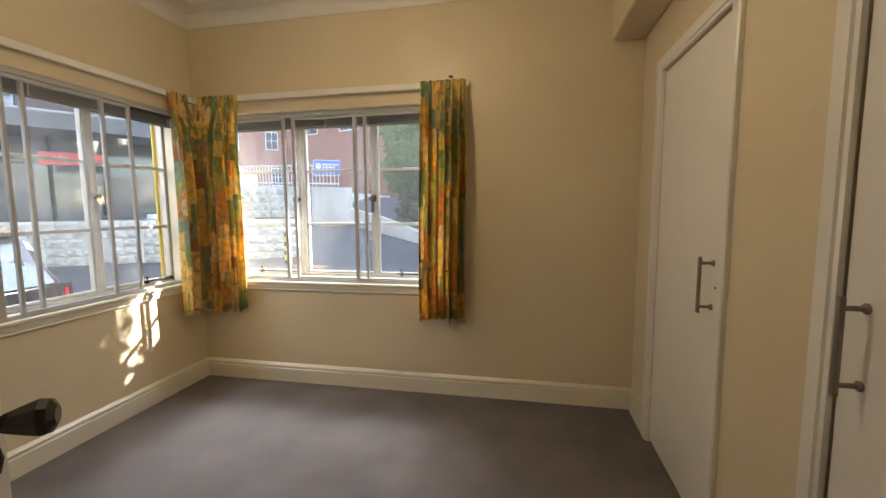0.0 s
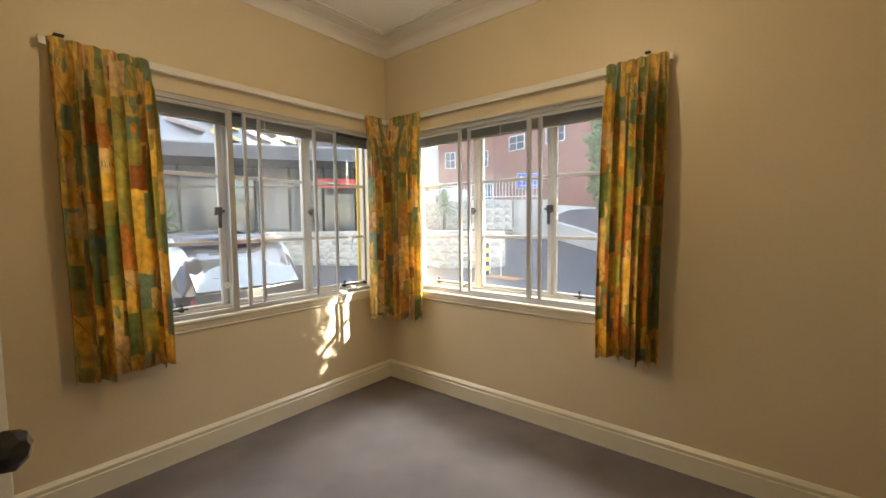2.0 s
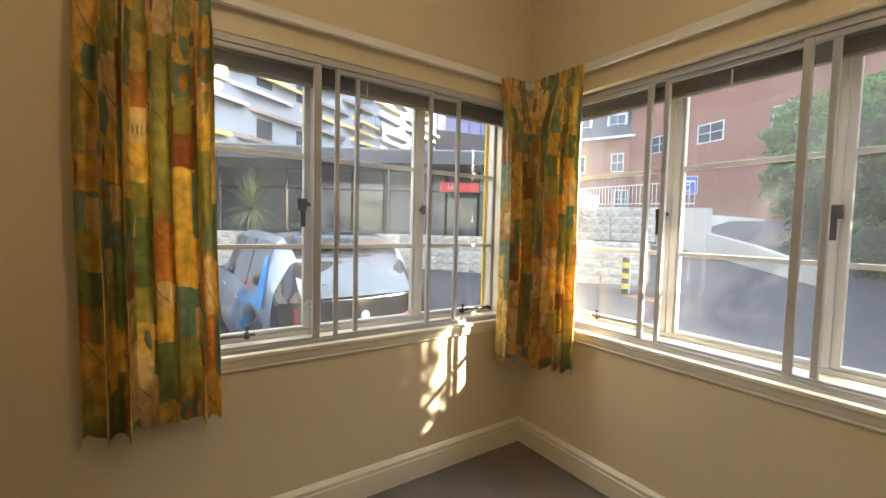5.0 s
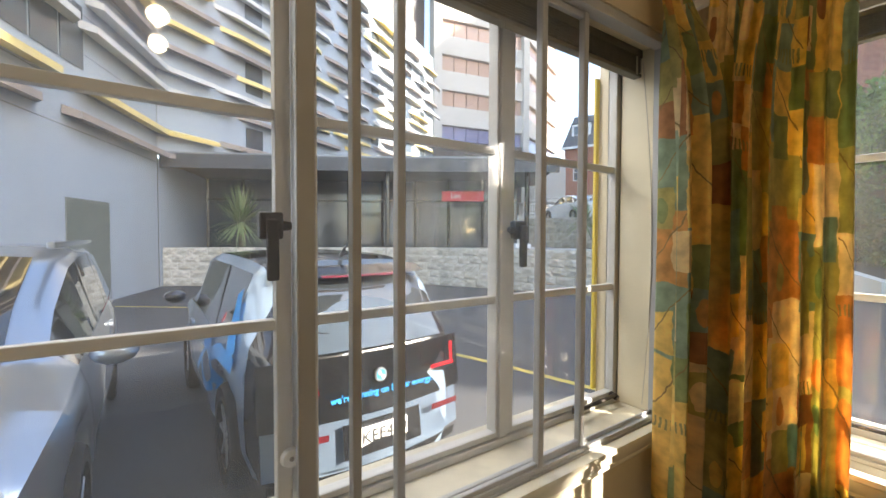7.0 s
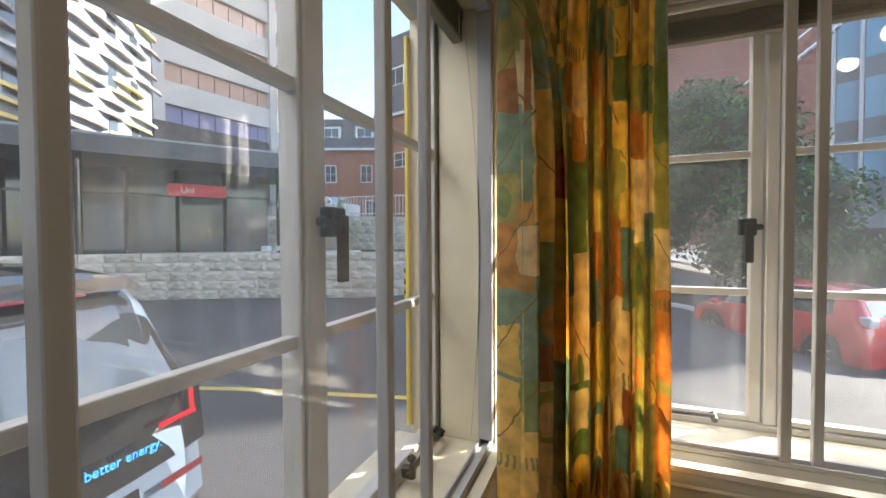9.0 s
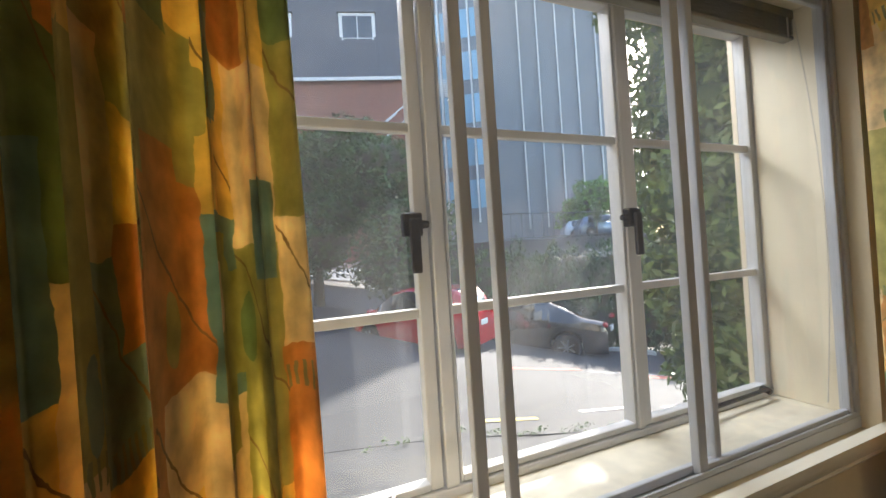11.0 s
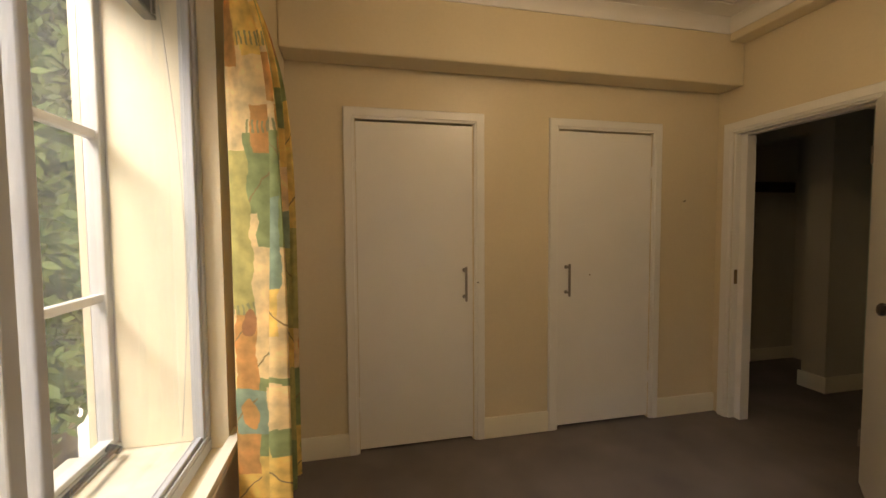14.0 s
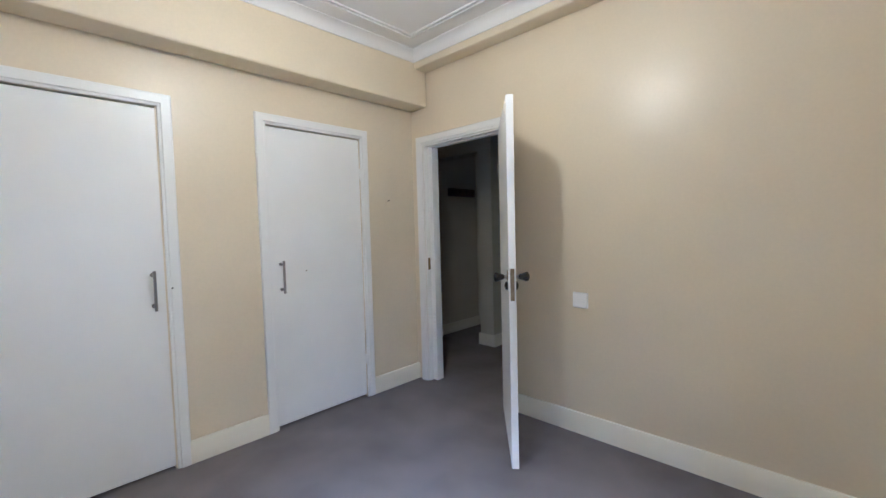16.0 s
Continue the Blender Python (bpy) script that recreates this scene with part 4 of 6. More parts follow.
def tree(name, x, y, blobs, material, n, size, seed, trunk, label, category="tree"):
    z = gz(x, y)
    t = empty(name, (x, y, z), label, category)
    bm = bmesh.new()
    h, r = trunk
    cyl_bm(bm, (0, 0, -0.1), (0.05, 0, h * 0.5), r * 1.2, r * 0.9, 12)
    cyl_bm(bm, (0.05, 0, h * 0.48), (0, 0.04, h), r * 0.9, r * 0.5, 12)
    rr = random.Random(seed)
    for i in range(5):
        a = rr.uniform(0, 6.28)
        zz = h * rr.uniform(0.5, 0.95)
        cyl_bm(bm, (0.03, 0.02, zz), (math.cos(a) * h * 0.28, math.sin(a) * h * 0.28, zz + h * 0.28), r * 0.4, r * 0.12, 8)
    part("trunk", bm, M_BARK, t, smooth=True)
    rel = [(b[0] - x, b[1] - y, b[2] - z, *b[3:]) for b in blobs]
    core("crown_core", t, rel, M_CORE if material is not M_CYP else M_LEAF)
    leaves("crown", t, material, rel, n, size, seed)
    return t


# conifer by the window
rc = random.Random(3)
cb = []
for i in range(26):
    zz = 0.2 + i * 0.235
    rad = (0.44 + 0.41 * math.sin(min(1.0, i / 9) * 1.57)) * (1 if i < 17 else 1 - (i - 17) * 0.085)
    for k in range(3):
        a = rc.uniform(0, 6.28)
        cb.append((4.02 + 0.12 * min(1, max(0, zz - 1.6)) + math.cos(a) * rad * 0.6, 1.75 - 0.28 * min(1, max(0, zz - 1.6)) + math.sin(a) * rad * 0.55, zz, rad * 0.6, rad * 0.6, 0.30))
# crown widened out of view, added to keep sun off the west wall
for i in range(8):
    for k in range(3):
        cb.append((4.15 + rc.uniform(-0.3, 0.3), 1.72 + 0.155 * i, 3.95 + 0.32 * k + rc.uniform(-0.05, 0.05), 0.34, 0.34, 0.28))
tree("conifer", 4.1, 1.75, cb, M_CYP, 60000, 0.048, 11, (5.2, 0.10), "tall dark green conifer with bright tips beside the footpath")
tree("shrub", 3.3, 1.95, [(3.3, 1.95, -0.36, 0.16, 0.15, 0.12), (3.45, 1.8, -0.22, 0.16, 0.14, 0.14), (3.1, 2.15, -0.42, 0.10, 0.10, 0.06)], M_LEAF2, 1100, 0.03, 12, (0.25, 0.02), "small green weeds at the foot of the conifer", "shrub")

rw = random.Random(51)
weeds = empty("kerb_weeds", (3.0, 2.6, gz(3.0, 2.6)), "sparse green weeds along the broken concrete edge", "weeds")
leaves("foliage", weeds, M_LEAF2, [(dx, -0.24 * dx + rw.uniform(-0.06, 0.06), gz(3.0 + dx, 2.6) - gz(3.0, 2.6) + 0.02, rw.uniform(0.03, 0.09), 0.04, rw.uniform(0.015, 0.05)) for dx in [-1.9 + 0.16 * i + rw.uniform(-0.06, 0.06) for i in range(18)]], 420, 0.013, 52)

# wooded bank north of the street
bank_blobs = []
rb = random.Random(8)
for i in range(46):
    t = i / 45
    x = -2.4 + 7.0 * t + rb.uniform(-0.5, 0.5)
    y = 15.5 - 4.6 * t + rb.uniform(-0.4, 1.6)
    z = rb.uniform(0.4, 5.0 - 1.6 * max(0, t - 0.75) * 4)
    bank_blobs.append((x, y, z + 0.1, rb.uniform(0.8, 1.3), rb.uniform(0.8, 1.3), rb.uniform(0.7, 1.1)))
tree("bank_trees", 1.8, 13.6, bank_blobs, M_LEAF, 60000, 0.085, 21, (4.4, 0.16), "dense dark green trees on the bank above the kerb")
tree("bright_tree", 0.0, 16.2, [(-2.6, 15.9, 4.6, 1.5, 1.3, 1.2), (-0.9, 15.4, 5.0, 1.5, 1.3, 1.1), (0.6, 15.0, 5.1, 1.2, 1.1, 0.9), (1.6, 14.0, 4.9, 0.9, 0.9, 0.8), (-1.6, 15.0, 3.5, 1.3, 1.1, 1.0), (-3.3, 16.6, 3.2, 1.0, 1.0, 1.2)], M_LEAF2, 26000, 0.085, 22, (4.2, 0.15), "bright green leafy tree top above the dark bank")
hedge = empty("ivy_hedge", (7.0, 8.6, gz(7, 8.6)), "trailing dark ivy hedge hanging over the retaining bank", "hedge")
hb = []
for i in range(22):
    t = i / 21
    hb.append((4.2 + 8.6 * t - 7.0, 10.2 - 4.4 * t - 8.6 + 0.9, 0.9 + rb.uniform(-0.1, 0.1), 0.85, 0.75, 1.55 + rb.uniform(-0.1, 0.12)))
core("hedge_core", hedge, hb, M_CORE, 0.86)
leaves("foliage", hedge, M_LEAF, hb, 42000, 0.065, 23, drop=1.2)
leaves("flower_foliage", hedge, M_WPAINT, [(b[0], b[1], b[2] + 1.3, 0.5, 0.5, 0.16) for b in hb[12:17]], 700, 0.035, 24)

# ---- stone walls ----
ST = [(-16.6, -1.35), (-13.0, 6.1), (-9.3, 8.1), (-4.7, 9.85)]
ZT = 0.98


def block_wall(name, pts, z0, ztop, course, label, seed, cap=True):
    w = tagged(new(name), label, kind="structure")
    rr = random.Random(seed)
    metas = []
    for k in range(4):
        bm = boxes([(-0.5, 0.5, -0.12, 0.0, 0, 1)])
        bmesh.ops.subdivide_edges(bm, edges=bm.edges[:], cuts=2, use_grid_fill=True)
        for v in bm.verts:
            if v.co.y < -0.06 and abs(v.co.x) < 0.49 and 0.02 < v.co.z < 0.98:
                v.co.y -= rr.uniform(0.0, 0.05)
        me = bpy.data.meshes.new("block")
        bm.to_mesh(me)
        bm.free()
        me.materials.append(M_BLOCK)
        metas.append(me)
    bk = bmesh.new()
    for a, b in zip(pts, pts[1:]):
        a, b = Vector((*a, 0)), Vector((*b, 0))
        d = b - a
        L, ang = d.length, math.atan2(d.y, d.x)
        M = Matrix.Translation(a) @ Matrix.Rotation(ang, 4, "Z")
        t = boxes([(0, L, 0.0, 0.25, z0 - 0.1, ztop - 0.01)])
        t.transform(M)
        me = bpy.data.meshes.new("tmp")
        t.to_mesh(me)
        t.free()
        bk.from_mesh(me)
        bpy.data.meshes.remove(me)
        n = int(round((ztop - z0) / course))
        ch = (ztop - z0) / n
        for j in range(n):
            x = -0.2 * (j % 2)
            while x < L - 0.03:
                bl = rr.uniform(0.42, 0.62)
                x0, x1 = max(0, x), min(L, x + bl)
                if x1 - x0 > 0.06:
                    ob = new("block", rr.choice(metas))
                    ob.parent = w
                    ob.matrix_basis = M @ Matrix.Translation(((x0 + x1) / 2, rr.uniform(-0.01, 0.01), z0 + j * ch + 0.006)) @ Matrix.Diagonal((x1 - x0 - 0.014, 1, ch - 0.014, 1))
                x += bl
    part("wall_core", bk, M_MORTAR, w)
    return w


block_wall("retaining_wall", ST, ZG, ZT, 0.27, "pale split stone block retaining wall round the yard", 5)
block_wall("terrace_wall", [(-14.2, 13.6), (-9.0, 14.4), (-7.3, 14.9)], 0.9, 2.3, 0.35, "weathered stone block terrace wall above the yard", 6)
struct("terrace", boxes([(-30, -9.3, 8.3, 13.6, 0.2, 0.9)]), M_CONC, "raised paved terrace behind the stone wall")


def poly_slab(pts, z0, z1):
    bm = bmesh.new()
    lo = [bm.verts.new((x, y, z0)) for x, y in pts]
    hi = [bm.verts.new((x, y, z1)) for x, y in pts]
    bm.faces.new(lo[::-1])
    bm.faces.new(hi)
    for i in range(len(pts)):
        j = (i + 1) % len(pts)
        bm.faces.new((lo[i], lo[j], hi[j], hi[i]))
    return bm


struct("forecourt", poly_slab([(-16.4, -1.2), (-12.9, 6.4), (-9.4, 8.3), (-12, 13), (-24, 12), (-22, -1)], ZG, ZT - 0.15), M_CONC, "raised concrete forecourt behind the stone wall")

# white ramp wall, sign, rails
ramp = tagged(new("ramp_wall"), "white painted ramp wall with a sloping top", kind="structure")
def panel(pts, thick):
    """Upright slab from (x, y, z_bottom, z_top) stations."""
    bm = bmesh.new()
    rows = []
    for i, (x, y, a, b) in enumerate(pts):
        p, q = Vector(pts[max(0, i - 1)][:2]), Vector(pts[min(len(pts) - 1, i + 1)][:2])
        n = (q - p).normalized()
        n = Vector((-n.y, n.x)) * thick
        rows.append([bm.verts.new(c) for c in ((x, y, a), (x, y, b), (x + n.x, y + n.y, b), (x + n.x, y + n.y, a))])
    for p, q in zip(rows, rows[1:]):
        for k in range(4):
            bm.faces.new((p[k], q[k], q[(k + 1) % 4], p[(k + 1) % 4]))
    bm.faces.new(rows[0])
    bm.faces.new(rows[-1][::-1])
    return bm


part("wall_low", panel([(-5.45, 15.0, 0.3, 1.30), (-3.4, 13.3, 0.1, 0.95), (-1.2, 11.5, -0.1, 0.42)], 0.25), M_CONC, ramp)
part("wall_high", panel([(-22.0, 20.0, 0.2, 3.0), (-9.1, 16.6, 0.4, 2.45), (-5.47, 15.02, 0.3, 2.25)], 0.25), M_CONC, ramp)
sg = empty("road_sign", (-7.1, 16.25, gz(-7.1, 16.2)), "blue sign board with white lettering on two posts", "sign")
for s in (-0.55, 0.55):
    part("post", cyl_bm(bmesh.new(), (s * 0.9, 0.06, 0), (s * 0.9, 0.06, 2.95), 0.03, seg=10), M_CHAR, sg)
bd = part("board", boxes([(-0.64, 0.64, -0.02, 0.02, 2.2, 2.96)], 0.005), M_BLUE, sg)
part("border", boxes([(-0.64, 0.64, -0.026, -0.021, 2.2, 2.225), (-0.64, 0.64, -0.026, -0.021, 2.935, 2.96), (-0.64, -0.615, -0.026, -0.021, 2.225, 2.935), (0.615, 0.64, -0.026, -0.021, 2.225, 2.935)]), M_WPAINT, sg)
part("emblem", cyl_bm(bmesh.new(), (-0.40, -0.021, 2.66), (-0.40, -0.028, 2.66), 0.14, seg=24), M_WPAINT, sg)
part("lettering", boxes([(-0.18, 0.5, -0.026, -0.021, 2.72, 2.79), (-0.18, 0.36, -0.026, -0.021, 2.58, 2.64), (-0.5, 0.4, -0.026, -0.021, 2.33, 2.37)]), M_WPAINT, sg)
sg.matrix_basis = sg.matrix_basis @ Matrix.Rotation(radians(28), 4, "Z")


def railing(name, a, b, h, n, label, material=M_WPAINT):
    a, b = Vector(a), Vector(b)
    r = tagged(new(name), label, "railing")
    for z in (h, 0.12):
        part("rail", cyl_bm(bmesh.new(), a + Vector((0, 0, z)), b + Vector((0, 0, z)), 0.03, seg=8), material, r)
    for i in range(n + 1):
        p = a.lerp(b, i / n)
        part("baluster", boxes([(p.x - 0.012, p.x + 0.012, p.y - 0.012, p.y + 0.012, p.z, p.z + h)]), material, r)
    return r


railing("terrace_railing", (-20, 19.8, 2.95), (-6.2, 15.6, 2.35), 1.0, 60, "white metal railing along the top of the ramp wall")
bol = empty("bollard", (-4.5, 8.35, gz(-4.5, 8.35)), "black and yellow striped bollard at the corner of the yard", "bollard")
for i in range(7):
    part("band", cyl_bm(bmesh.new(), (0, 0, i * 0.14), (0, 0, i * 0.14 + 0.139), 0.085, seg=14), M_YEL if i % 2 else M_BLACK, bol)
hr = empty("handrail", (-4.0, 8.4, gz(-4, 8.4)), "white tubular handrail beside the striped bollard", "handrail")
part("post", cyl_bm(bmesh.new(), (0, 0, 0), (0, 0, 1.05), 0.025, seg=10), M_WPAINT, hr)
part("post", cyl_bm(bmesh.new(), (-0.5, 0.15, 0), (-0.5, 0.15, 1.05), 0.025, seg=10), M_WPAINT, hr)
part("rail", cyl_bm(bmesh.new(), (0.02, 0, 1.05), (-0.52, 0.15, 1.05), 0.025, seg=10), M_WPAINT, hr)
strip("road_mark", lerp_pts((-4.3, 8.2), (-3.1, 8.0), 2), 0.5, mat("orange_floor_paint", (0.50, 0.22, 0.06), 0.8, grain=0.2), "orange painted patch by the bollard")

# ---- grey building with fins ----
C0 = Vector((-16.2, -1.5, 0))
DL, DR = Vector((0.932, -0.361, 0)), Vector((-0.56, 0.83, 0))
hall_b = tagged(new("finned_building"), "blue-grey rendered building with white, yellow and taupe metal fins", "building")


def frame_of(o, d):
    """Local frame on a facade: x along d, y into the building, z up."""
    n = Vector((-d.y, d.x, 0))
    if n.dot(Vector((0, 0, 0)) - o) > 0:
        n = -n
    return Matrix(((d.x, n.x, 0, o.x), (d.y, n.y, 0, o.y), (0, 0, 1, 0), (0, 0, 0, 1)))


def put(bm, M):
    bm.transform(M)
    return bm


FL, FR = frame_of(C0, DL), frame_of(C0, DR.normalized())
TOPZ = 17.0
part("wall", put(boxes([(0, 17, 0, 0.3, ZG - 0.2, TOPZ)]), FL), M_BLUEGREY, hall_b)
part("wall", put(boxes([(0.0, 24, 0, 0.3, 4.25, TOPZ)]), FR), M_BLUEGREY, hall_b)
part("return_wall", put(boxes([(0, 5.5, 0.0, 0.3, ZG, 4.0)]), frame_of(C0, Vector((-0.93, 0.37, 0)))), M_BLUEGREY, hall_b)
for i in range(14):
    part("panel_joint", put(boxes([(0.05, 17, -0.006, -0.001, 3.85 + i * 0.95, 3.865 + i * 0.95)]), FL), M_CHAR, hall_b)
part("panel_joint", put(boxes([(0.0, 0.02, -0.01, 0.0, ZG, TOPZ)]), FL), M_CHAR, hall_b)
# openings in the left wall
dw = part("shutter", put(boxes([(3.0, 4.75, -0.03, -0.004, ZG + 0.0, 2.25)], 0.004), FL), mat("grey_green_shutter", (0.13, 0.15, 0.14), 0.5), hall_b)
for x0, z0 in ((4.0, 5.35), (4.9, 5.35), (5.8, 5.35), (9.0, 5.35), (4.0, 9.2), (4.9, 9.2), (9.0, 9.2), (0.8, 12.4), (6.5, 12.4)):
    wd = part("window", put(boxes([(x0, x0 + 0.82, -0.03, -0.004, z0, z0 + 1.5)], 0.004), FL), M_WGLASS, hall_b)
for k in range(9):
    for z0 in (4.7, 7.4, 10.4, 13.4):
        if (k * 7 + int(z0)) % 3 != 1:
            part("window", put(boxes([(1.2 + k * 2.5, 2.1 + k * 2.5, -0.03, -0.004, z0, z0 + 1.25)], 0.004), FR), M_WGLASS, hall_b)


def fin(x0, x1, z, F, m, proj=0.42, taper=0.5):
    bm = bmesh.new()
    lo = [(x0, -0.02, z), (x0 + taper, -proj, z - 0.10), (x1 - taper, -proj, z - 0.10), (x1, -0.02, z)]
    a = [bm.verts.new(p) for p in lo]
    b = [bm.verts.new((p[0], p[1], p[2] + (0.20 if p[1] > -0.1 else 0.16))) for p in lo]
    bm.faces.new(a)
    bm.faces.new(b[::-1])
    for i in range(4):
        bm.faces.new((a[i], a[(i + 1) % 4], b[(i + 1) % 4], b[i]))
    part("fin", put(bm, F), m, hall_b)


rf = random.Random(17)
fm = [M_FINW, M_FINY, M_FINT, M_FINW, M_FINT, M_FINY, M_FINT]
rowz = [4.10, 4.85, 6.30, 7.00, 7.75, 8.60, 9.40, 10.20, 11.0, 11.9, 12.8, 13.7, 14.6, 15.5]
for j, z in enumerate(rowz):
    x = 0.0
    first = True
    while x < 16.5:
        L = rf.uniform(3.0, 6.5)
        m = [M_FINT, M_FINY, M_FINW, M_FINW, M_FINT, M_FINY][j % 6] if first else rf.choice(fm)
        fin(x, min(16.9, x + L), z, FL, m, taper=0.02 if first else 0.5)
        first = False
        x += L + rf.uniform(0.1, 0.9)
    # the row runs round the corner, then breaks into short fins
    m = [M_FINT, M_FINY, M_FINW, M_FINW, M_FINT, M_FINY][j % 6]
    x = rf.uniform(1.6, 3.0)
    fin(0.0, x, z, FR, m, taper=0.02)
    x += 0.3
    while x < 23:
        L = rf.uniform(2.6, 4.0)
        fin(x, x + L, z + rf.uniform(-0.12, 0.12), FR, rf.choice(fm), proj=0.40, taper=0.8)
        x += L * rf.uniform(0.95, 1.1) + 0.25

# canopy and lobby
SIGN = (-13.0, 7.95, -12.0, 9.3, 2.82, 3.22)
M_LOBBY = mat("lobby_glass", (0.095, 0.10, 0.105), 0.1, spec=0.7, stain=0.3, stain_scale=0.8)
can = tagged(new("canopy"), "charcoal entrance canopy over a glazed lobby", kind="structure")
CP = [(-16.3, -1.45), (-12.9, 4.8), (-9.1, 10.4)]
part("fascia", panel([(x, y, 3.72, 4.2) for x, y in CP], 0.12), M_CHAR, can)
part("fascia_cap", panel([(x, y, 4.2, 4.26) for x, y in CP], 0.30), mat("grey_metal_cap", (0.24, 0.26, 0.28), 0.4), can)
part("soffit", poly_slab([(-16.3, -1.3), (-13.0, 4.9), (-9.3, 10.5), (-13.5, 14), (-24, 13), (-22, -1)], 3.95, 4.15), M_SOFFIT, can)
LB = [(-20.2, 0.3), (-16.5, 7.0), (-12.4, 11.6)]
part("lobby_wall", panel([(x - 1.6, y + 1.2, ZT - 0.2, 4.0) for x, y in LB], 0.1), mat("lobby_back_wall", (0.22, 0.23, 0.23), 0.6, stain=0.2, stain_scale=0.6), can)
for a, b in zip(LB, LB[1:]):
    a, b = Vector(a), Vector(b)
    n = int((b - a).length / 1.5)
    for i in range(n):
        p, q = a.lerp(b, i / n), a.lerp(b, (i + 1) / n)
        g = part("pane", panel([(p.x, p.y, ZT - 0.1, 3.9), (q.x, q.y, ZT - 0.1, 3.9)], 0.01), M_WGLASS if i % 4 == 0 else M_LOBBY, can)
        part("mullion", boxes([(p.x - 0.05, p.x + 0.05, p.y - 0.05, p.y + 0.05, ZT - 0.15, 3.95)]), M_BLACK, can)
    part("transom", panel([(a.x + 0.03, a.y - 0.05, 2.95, 3.05), (b.x + 0.03, b.y - 0.05, 2.95, 3.05)], 0.08), M_BLACK, can)
for x, y in ((-13.2, 5.6), (-10.2, 9.9)):
    part("column", cyl_bm(bmesh.new(), (x, y, ZT - 0.15), (x, y, 3.95), 0.09, seg=12), M_BLACK, can)
for x, y in ((-9.9, 9.6), (-10.25, 9.35)):
    box = empty("parcel", (x, y, ZT), "small white box resting on the stone wall", "box")
    part("body", boxes([(-0.13, 0.13, -0.1, 0.1, 0, 0.16)], 0.01), M_WPAINT, box)
sgn = tagged(new("lobby_sign"), "red sign panel with white lettering over the lobby door", "sign")


def text_on(name, s, M, size, material, parent, depth=0.004):
    cu = bpy.data.curves.new(name, "FONT")
    cu.body, cu.size, cu.extrude, cu.align_x = s, size, depth, "CENTER"
    tmp = bpy.data.objects.new("tmp", cu)
    dg = bpy.context.evaluated_depsgraph_get()
    scene.collection.objects.link(tmp)
    dg.update()
    me = bpy.data.meshes.new_from_object(tmp.evaluated_get(dg))
    bpy.data.objects.remove(tmp)
    me.materials.clear()
    me.materials.append(material)
    ob = new(name, me)
    ob.parent = parent
    ob.matrix_basis = M
    return ob


S0, S1 = Vector((SIGN[0], SIGN[1])), Vector((SIGN[2], SIGN[3]))
part("panel", panel([(S0.x, S0.y, SIGN[4], SIGN[5]), (S1.x, S1.y, SIGN[4], SIGN[5])], 0.08), M_RED, sgn)
sd = (S1 - S0).normalized()
sp = S0.lerp(S1, 0.33)
SM = Matrix(((sd.x, 0, sd.y, sp.x + 0.02 * sd.y), (sd.y, 0, -sd.x, sp.y - 0.02 * sd.x), (0, 1, 0, (SIGN[4] + SIGN[5]) / 2 - 0.09), (0, 0, 0, 1)))
text_on("lettering", "Uni", SM, 0.28, M_WPAINT, sgn)


def cabbage_tree(x, y, z, h, n, L, seed, label):
    t = empty("cabbage_tree", (x, y, z), label, "plant")
    part("trunk", cyl_bm(bmesh.new(), (0, 0, 0), (0.03, 0, h), 0.07, 0.05, 10), M_BARK, t)
    rr = random.Random(seed)
    bm = bmesh.new()
    for i in range(n):
        az, el = rr.uniform(0, 6.28), rr.uniform(-0.5, 1.5)
        l = L * rr.uniform(0.75, 1.1)
        d = Vector((math.cos(az) * math.cos(el), math.sin(az) * math.cos(el), math.sin(el)))
        sv = d.cross(Vector((0, 0, 1))).normalized() * 0.022
        prev = None
        for k in range(5):
            s = k / 4
            p = Vector((0.03, 0, h)) + d * l * s + Vector((0, 0, -0.25 * l * s * s * math.cos(el)))
            w = sv * (1 - 0.9 * s) * (0.6 + 1.2 * min(s * 3, 1))
            cur = (bm.verts.new(p - w), bm.verts.new(p + w))
            if prev:
                bm.faces.new((prev[0], cur[0], cur[1], prev[1]))
            prev = cur
    tagged(part("leaf_head", bm, M_STRAP, t), kind="stuff")


cabbage_tree(-16.0, 1.0, ZT - 0.15, 1.05, 260, 1.45, 1, "spiky green cabbage tree behind the stone wall")
cabbage_tree(-15.2, 2.9, ZT - 0.15, 0.55, 160, 1.1, 2, "small spiky green cabbage tree behind the stone wall")
cabbage_tree(-9.9, 12.9, 0.9, 1.1, 160, 1.2, 3, "small palm-like plant on the terrace")

# ---- far buildings ----
tower = tagged(new("apartment_tower"), "beige concrete apartment tower with peach windows and curved balconies", "building")
T0, T1, T2 = Vector((-33.0, 21.6, 0)), Vector((-31.0, 31.0, 0)), Vector((-36, 42, 0))
FT, FT2 = frame_of(T0, (T1 - T0).normalized()), frame_of(T1, (T2 - T1).normalized())
LA, LBB = (T1 - T0).length, (T2 - T1).length
